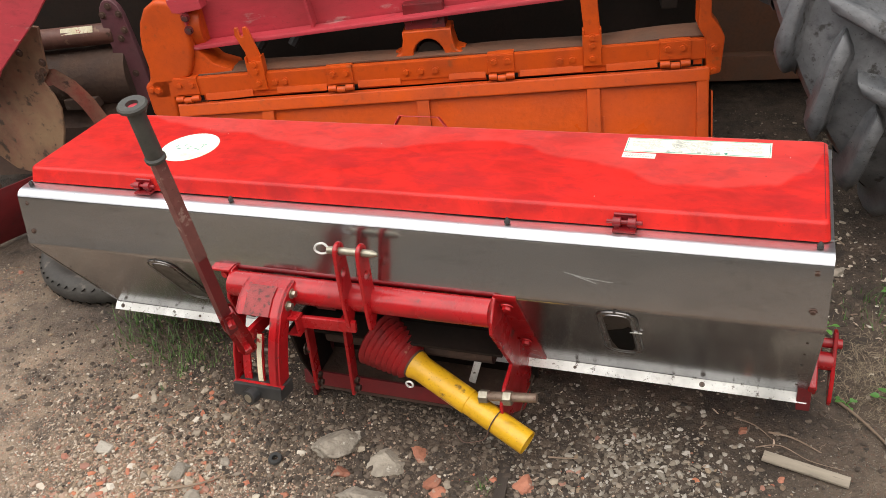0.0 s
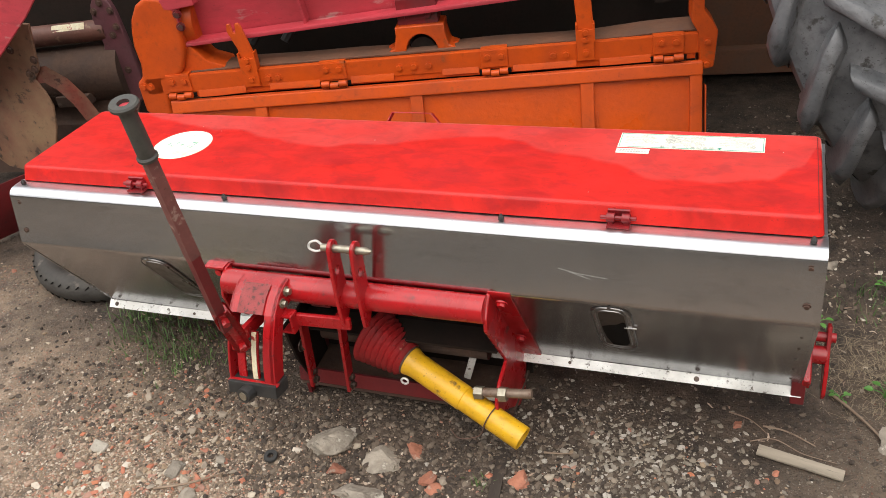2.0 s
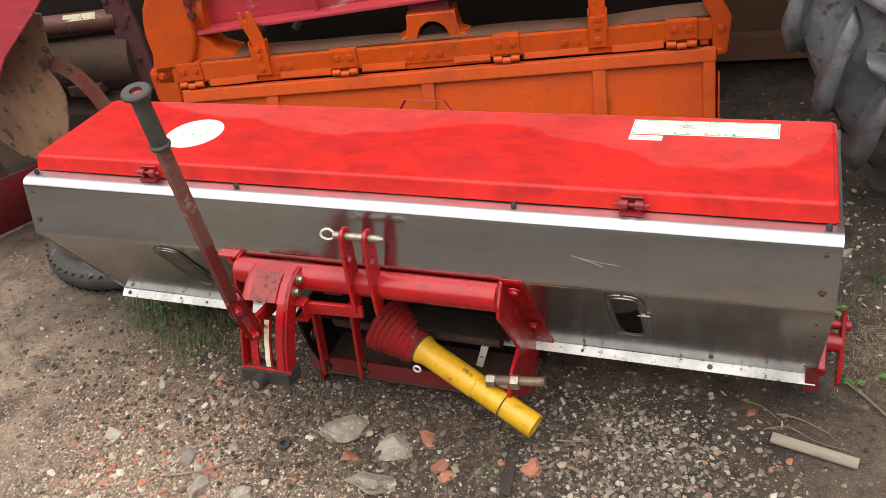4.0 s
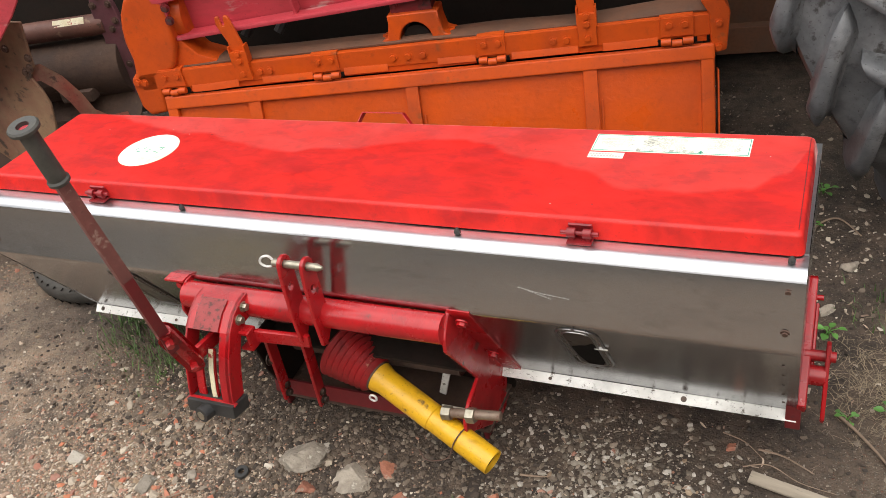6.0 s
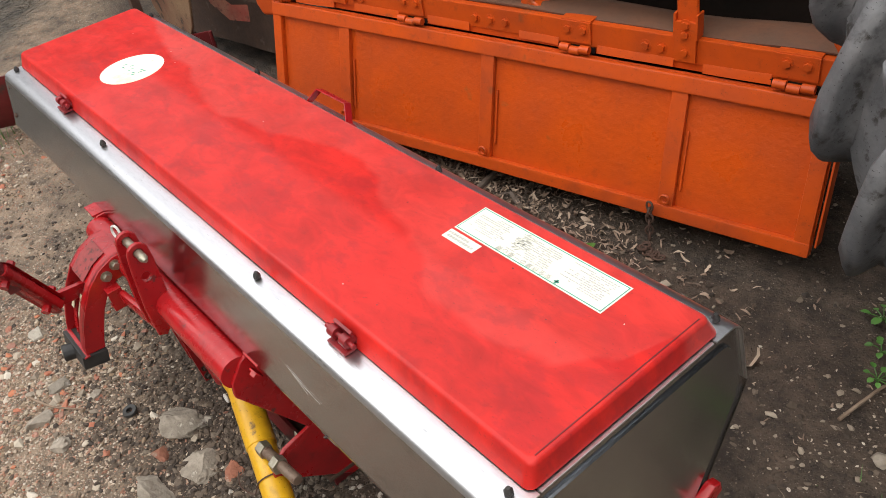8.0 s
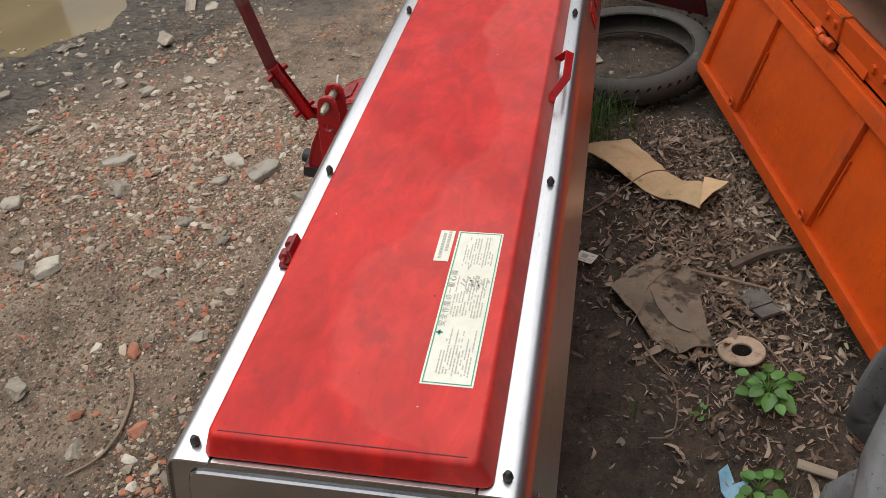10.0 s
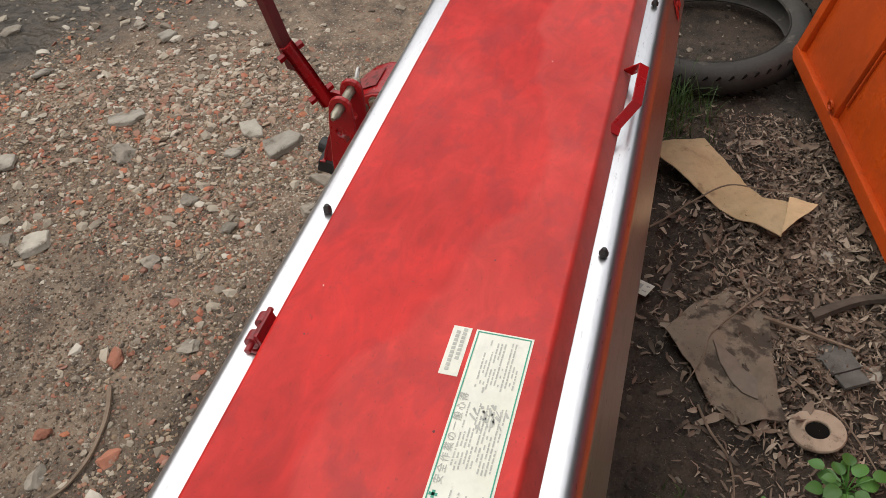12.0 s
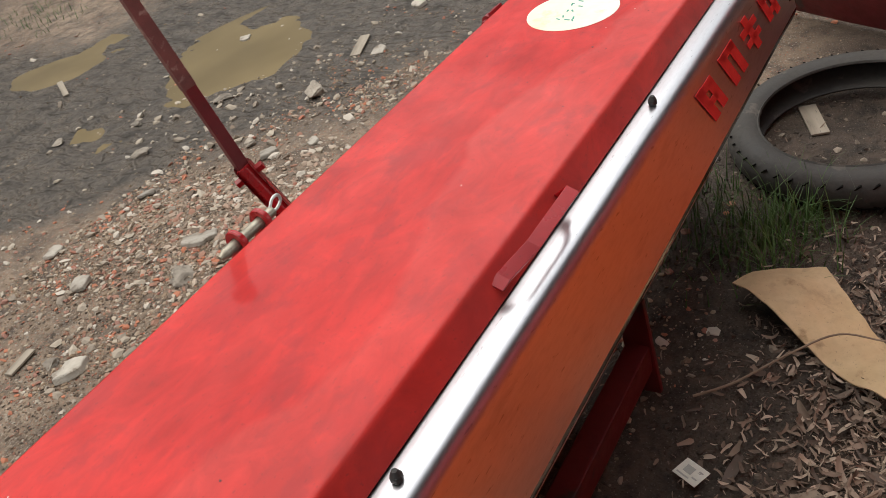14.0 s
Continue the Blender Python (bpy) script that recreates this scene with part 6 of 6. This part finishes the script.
WEEDS = [(0.270, 1.012, 0.058, 22), (0.55, 0.965, 0.045, 14), (0.345, 0.853, 0.022, 6), (0.975, 1.381, 0.036, 9), (1.105, 1.388, 0.036, 8), (1.03, 1.27, 0.028, 7), (1.07, 1.175, 0.032, 8), (1.155, 0.655, 0.036, 7), (1.326, 0.372, 0.038, 7), (1.365, 0.851, 0.034, 7), (1.215, 0.351, 0.022, 5)]
for i, (x, y, s, n) in enumerate(WEEDS):
    weed(x, y, s, n, 500 + i)


# ---- cardboard, paper and other rubbish ----
def rumpled(poly, z, amp, seed, cell=0.02, lift=None):
    """A crumpled sheet with the given outline."""
    b = bmesh.new()
    vs = [b.verts.new((x, y, 0)) for x, y in poly]
    f = b.faces.new(vs)
    bmesh.ops.triangulate(b, faces=[f])
    for _ in range(4):
        long = [e for e in b.edges if e.calc_length() > cell]
        if not long:
            break
        bmesh.ops.subdivide_edges(b, edges=long, cuts=1)
        bmesh.ops.triangulate(b, faces=b.faces[:])
    for v in b.verts:
        x, y = v.co.x, v.co.y
        v.co.z = z + hill(x, y) + amp * noise.noise((x * 7, y * 7, seed)) + 0.4 * amp * noise.noise((x * 19, y * 19, seed)) + (lift(x, y) if lift else 0)
    bmesh.ops.solidify(b, geom=b.faces[:], thickness=0.003)
    bmesh.ops.recalc_face_normals(b, faces=b.faces)
    return b


cardboard = thing("cardboard", pose(0, 0, 0), "torn piece of tan cardboard with folded tip on leaf litter", "cardboard")
sheet_bm = rumpled([(-0.70, 0.500), (-0.76, 0.530), (-0.815, 0.610), (-0.835, 0.670), (-0.735, 0.738), (-0.660, 0.790), (-0.606, 0.838), (-0.583, 0.906), (-0.438, 0.884), (-0.500, 0.780), (-0.570, 0.685), (-0.640, 0.590)], 0.026, 0.016, 3.0, lift=lambda x, y: 0.05 * math.exp(-((x + 0.70) ** 2 + (y - 0.53) ** 2) / 0.02) + 0.03 * math.exp(-((x + 0.50) ** 2 + (y - 0.90) ** 2) / 0.01))
part("board_sheet", sheet_bm, M["card"], cardboard)
flap = rumpled([(-0.583, 0.902), (-0.580, 0.978), (-0.520, 0.945), (-0.436, 0.882)], 0.044, 0.012, 4.0, 0.015, lift=lambda x, y: 0.03 * math.exp(-((x + 0.50) ** 2 + (y - 0.90) ** 2) / 0.01))
part("folded_flap", flap, M["card_inner"], cardboard, "cleaner folded tip")
paper = thing("paper_bag", pose(0, 0, 0), "soiled brown paper sheet flattened into the dirt", "paper")
part("paper_sheet", rumpled([(-0.08, 0.625), (-0.15, 0.655), (-0.22, 0.700), (-0.245, 0.765), (-0.215, 0.820), (-0.150, 0.862), (-0.05, 0.870), (0.06, 0.880), (0.120, 0.900), (0.150, 0.80), (0.10, 0.735), (0.03, 0.70)], 0.022, 0.034, 9.0, 0.012), M["paper"], paper)
part("torn_fold", rumpled([(-0.06, 0.735), (-0.03, 0.79), (0.03, 0.835), (0.08, 0.840), (0.07, 0.805), (0.0, 0.755)], 0.027, 0.034, 9.0, 0.012), M["litter"], paper, "torn fold")
shard = thing("roof_tile_piece", pose(-0.065, 1.02, hill(-0.065, 1.02) + 0.014, 4, -5, 28), "broken dark grey ribbed roof tile piece", "tile")
for k in range(3):
    part("tile_rib", box((-0.045 + 0.045 * k, 0, 0.004 * (k % 2)), (0.044, 0.085 - 0.012 * k, 0.010), 0.002, (0, 6 if k % 2 else -6, 0)), M["tile"], shard)
ringd = thing("fibre_ring", pose(0.136, 0.962, 0.028, 6, -5, 0), "tan fibre ring with dark centre hole on dirt", "ring")
part("ring", lathe([(0.025, 0.0), (0.057, 0.0), (0.059, 0.004), (0.057, 0.008), (0.027, 0.010), (0.025, 0.008)], 36), M["fibre"], ringd)
part("dark_core", rod((0, 0, 0.0), (0, 0, 0.004), 0.0245, seg=24), M["hole"], ringd)
washer = tagged(part("rubber_washer", lathe([(0.009, -0.005), (0.019, -0.005), (0.021, 0.0), (0.019, 0.005), (0.009, 0.005)], 28), M["black"], None, "small black rubber washer lying on damp dirt"), category="washer")
washer.matrix_world = pose(-0.287, -0.206, hill(-0.287, -0.206) + 0.010, 8, 5, 0)
bluebit = part("plastic_wrapper", rumpled([(0.52, 0.88), (0.50, 0.90), (0.54, 0.915), (0.53, 0.945), (0.575, 0.93), (0.60, 0.95), (0.59, 0.90), (0.56, 0.885)], 0.020, 0.035, 5.0, 0.008), M["blue"], None, "crumpled pale blue plastic wrapper")
tagged(bluebit, category="wrapper")
scrap = thing("label_scrap", pose(-0.214, 0.553, hill(-0.214, 0.553) + 0.020, 5, -6, 62), "small white printed label scrap on soil", "scrap")
part("scrap_sheet", box((0, 0, 0), (0.058, 0.042, 0.0015), 0.0005), M["white"], scrap)
for x, y, w, h in ((-0.006, 0.002, 0.020, 0.016), (0.016, -0.008, 0.012, 0.003), (-0.008, -0.014, 0.030, 0.003), (0.017, 0.010, 0.010, 0.003)):
    part("print_bar", box((x, y, 0.0013), (w, h, 0.0006), 0), M["ink"], scrap)
leaves("large_dead_leaf", "large curled brown dead leaves", LITTER, 130, litter_spot, (0.045, 0.085), 23, 1.6)
TWIGS = [
    ([(0.376, -0.628, 0.006), (0.44, -0.59, 0.012), (0.498, -0.573, 0.008), (0.58, -0.56, 0.010), (0.656, -0.578, 0.008), (0.714, -0.631, 0.006)], 0.0065),
    ([(0.112, 0.716, 0.008), (0.18, 0.745, 0.012), (0.24, 0.788, 0.010), (0.33, 0.80, 0.010), (0.417, 0.782, 0.008), (0.43, 0.73, 0.006)], 0.0034),
    ([(-0.163, 0.848, 0.025), (-0.14, 0.95, 0.02), (-0.113, 1.060, 0.02)], 0.0075),
    ([(-0.20, 0.96, 0.015), (-0.26, 1.06, 0.035), (-0.30, 1.16, 0.03), (-0.33, 1.26, 0.03)], 0.016),
    ([(-0.40, 0.50, 0.012), (-0.45, 0.57, 0.02), (-0.53, 0.661, 0.05), (-0.58, 0.74, 0.075), (-0.585, 0.83, 0.075), (-0.605, 0.975, 0.07)], 0.0032),
    ([(1.07, 1.01, 0.006), (1.085, 1.10, 0.012), (1.10, 1.18, 0.01), (1.16, 1.22, 0.012), (1.228, 1.139, 0.006)], 0.0050),
    ([(1.02, 0.20, 0.006), (1.08, 0.185, 0.010), (1.15, 0.15, 0.006)], 0.0030),
    ([(1.19, 0.36, 0.006), (1.24, 0.30, 0.012), (1.30, 0.22, 0.010), (1.34, 0.14, 0.006)], 0.0045),
    ([(-0.02, 0.90, 0.01), (0.10, 1.02, 0.02), (0.26, 1.10, 0.015)], 0.0030),
    ([(-0.26, 0.86, 0.03), (-0.20, 0.817, 0.035), (-0.08, 0.731, 0.040), (-0.003, 0.716, 0.045), (0.074, 0.684, 0.03)], 0.0028),
    ([(-0.22, 0.98, 0.02), (-0.25, 1.05, 0.03), (-0.29, 1.13, 0.03)], 0.010),
    ([(-0.55, -0.40, 0.01), (-0.45, -0.36, 0.02), (-0.38, -0.30, 0.02)], 0.0040),
    ([(0.93, 0.24, 0.008), (0.985, 0.215, 0.012), (1.03, 0.175, 0.006)], 0.0019),
    ([(0.99, 0.135, 0.008), (1.05, 0.150, 0.012), (1.12, 0.115, 0.008), (1.20, 0.105, 0.006)], 0.0017),
    ([(0.47, -0.03, 0.008), (0.51, -0.025, 0.010), (0.545, -0.012, 0.006)], 0.0032),
]
for i, (pts, r) in enumerate(TWIGS):
    tw = part("twig", wire([(x, y, hill(x, y) + z) for x, y, z in pts], r, 6, 5, 0.5), M["bark" if r > 0.009 else "twig"], None, "thick dark broken branch lying in leaf litter" if r > 0.009 else "dry crooked brown twig lying on the ground")
    tagged(tw, category="twig", group="twigs")
SLATS = [
    (1.112, 0.083, 0.21, 0.034, -11, "weathered grey wooden slat on the dirt"), (0.840, -0.643, 0.20, 0.024, 117, "dark flat strip lying on the dirt"),
    (0.469, 1.099, 0.085, 0.026, 75, "short pale offcut of wood"), (-1.990, -1.475, 0.20, 0.050, 20, "pale broken board by the puddle"), (-1.541, 0.503, 0.16, 0.050, 25, "pale board inside the tyre"),
    (-1.467, -2.988, 0.22, 0.030, 60, "thin pale board in the mud"), (0.02, -1.30, 0.10, 0.030, 10, "short pale board end"), (-2.6, -1.6, 0.3, 0.03, 70, "thin pale board in the mud"),
]
# dark strip drawn in place of a groove in the dirt
SLATS += [(0.368, -0.120, 0.24, 0.030, 97, "dark sunken strip standing in for a dirt groove")]
for (x, y, L, w, turn, label) in SLATS:
    sl = part("wood_slat", box((0, 0, 0), (L, w, 0.007), 0.0015), M["dark_strip" if label.startswith("dark") else "wood"], None, label)
    sl.matrix_world = pose(x, y, hill(x, y) + (0.001 if label.startswith("dark") else 0.010), 2, 2, turn)
    tagged(sl, category="slat", group="wood slats")
chain = thing("rusty_chain", pose(0.30, 1.295, 0), "short rusty chain hanging from the rear board to the ground", "chain")
cpts = [(0.02, -0.045, 0.145 - 0.022 * k) for k in range(6)] + [(0.03, -0.06 - 0.010 * k, 0.022) for k in range(1, 4)] + [(0.05 + 0.015 * k, -0.09, 0.018) for k in range(4)]
for k, c in enumerate(cpts):
    lk = part("chain_link", wire([(0.011 * math.cos(a), 0, 0.016 * math.sin(a)) for a in (radians(45 * j) for j in range(9))], 0.0035, 6, 2), M["rust"], chain)
    lk.matrix_basis = pose(*c, 0 if k < 6 else 80, 0, 90 * (k % 2) + 10 * k)

# ---- puddles ----
WATER = bpy.data.materials.new("muddy_water")
WATER.use_nodes = True
wp = WATER.node_tree.nodes["Principled BSDF"]
wt = WATER.node_tree.nodes.new("ShaderNodeTexNoise")
wt.inputs["Scale"].default_value = 3.5
wr = WATER.node_tree.nodes.new("ShaderNodeValToRGB")
wr.color_ramp.elements[0].color, wr.color_ramp.elements[1].color = (0.12, 0.092, 0.048, 1), (0.27, 0.205, 0.105, 1)
WATER.node_tree.links.new(wt.outputs["Fac"], wr.inputs["Fac"])
WATER.node_tree.links.new(wr.outputs["Color"], wp.inputs["Base Color"])
wp.inputs["Roughness"].default_value = 0.06
wp.inputs["IOR"].default_value = 1.33


def puddle(cx, cy, rx, ry, z):
    """Water that fills a hollow of the ground up to z; the ground itself draws the shore."""
    b = bmesh.new()
    b.faces.new([b.verts.new((cx + rx * math.cos(k * math.tau / 40), cy + ry * math.sin(k * math.tau / 40), z)) for k in range(40)])
    tagged(part("puddle", b, WATER, None, "shallow muddy rain puddle", "structure"), category="puddle")


for args in ((-1.80, -2.06, 0.95, 0.60, -0.011), (-1.64, -3.34, 0.50, 0.46, -0.011)):
    puddle(*args)

# ---- unseen yard walls added to block low sky and shape reflections ----
for name, c, s in (("wall_south", (0, -9.0, 2.5), (22, 0.2, 5.0)), ("wall_north", (0, 9.1, 1.4), (22, 0.2, 2.8)), ("wall_west", (-10.0, 2.2, 2.25), (0.2, 13.6, 4.5)), ("wall_west", (-10.0, -6.8, 1.2), (0.2, 4.4, 2.4)), ("wall_east", (9.0, 0.0, 1.2), (0.2, 18, 2.4))):
    tagged(part(name, box(c, s, 0.01), M["plaster" if name == "wall_south" else "wall"], None, "unseen pale wall added to brighten reflections" if name == "wall_south" else "unseen dark wall added to block low sky", "structure"), category="wall")

# ---- unseen roof added to keep sky light off the parked machines ----
shed = thing("shading_roof", pose(0, 0, 0), "unseen dark roof added to shade the parked machines", "shed", kind="structure")
part("roof_deck", plate([(-9, 1.70), (8.5, 1.70), (8.5, 8.9), (-9, 8.9)], 0.06, 'z', 2.80, 0), M["wall"], shed, "dark sheeting of the added roof")
for x in (-5.6, 5.6):
    for y in (3.2, 6.4):
        part("roof_post", box((x, y, 1.4), (0.14, 0.14, 2.8), 0.01), M["wall"], shed)
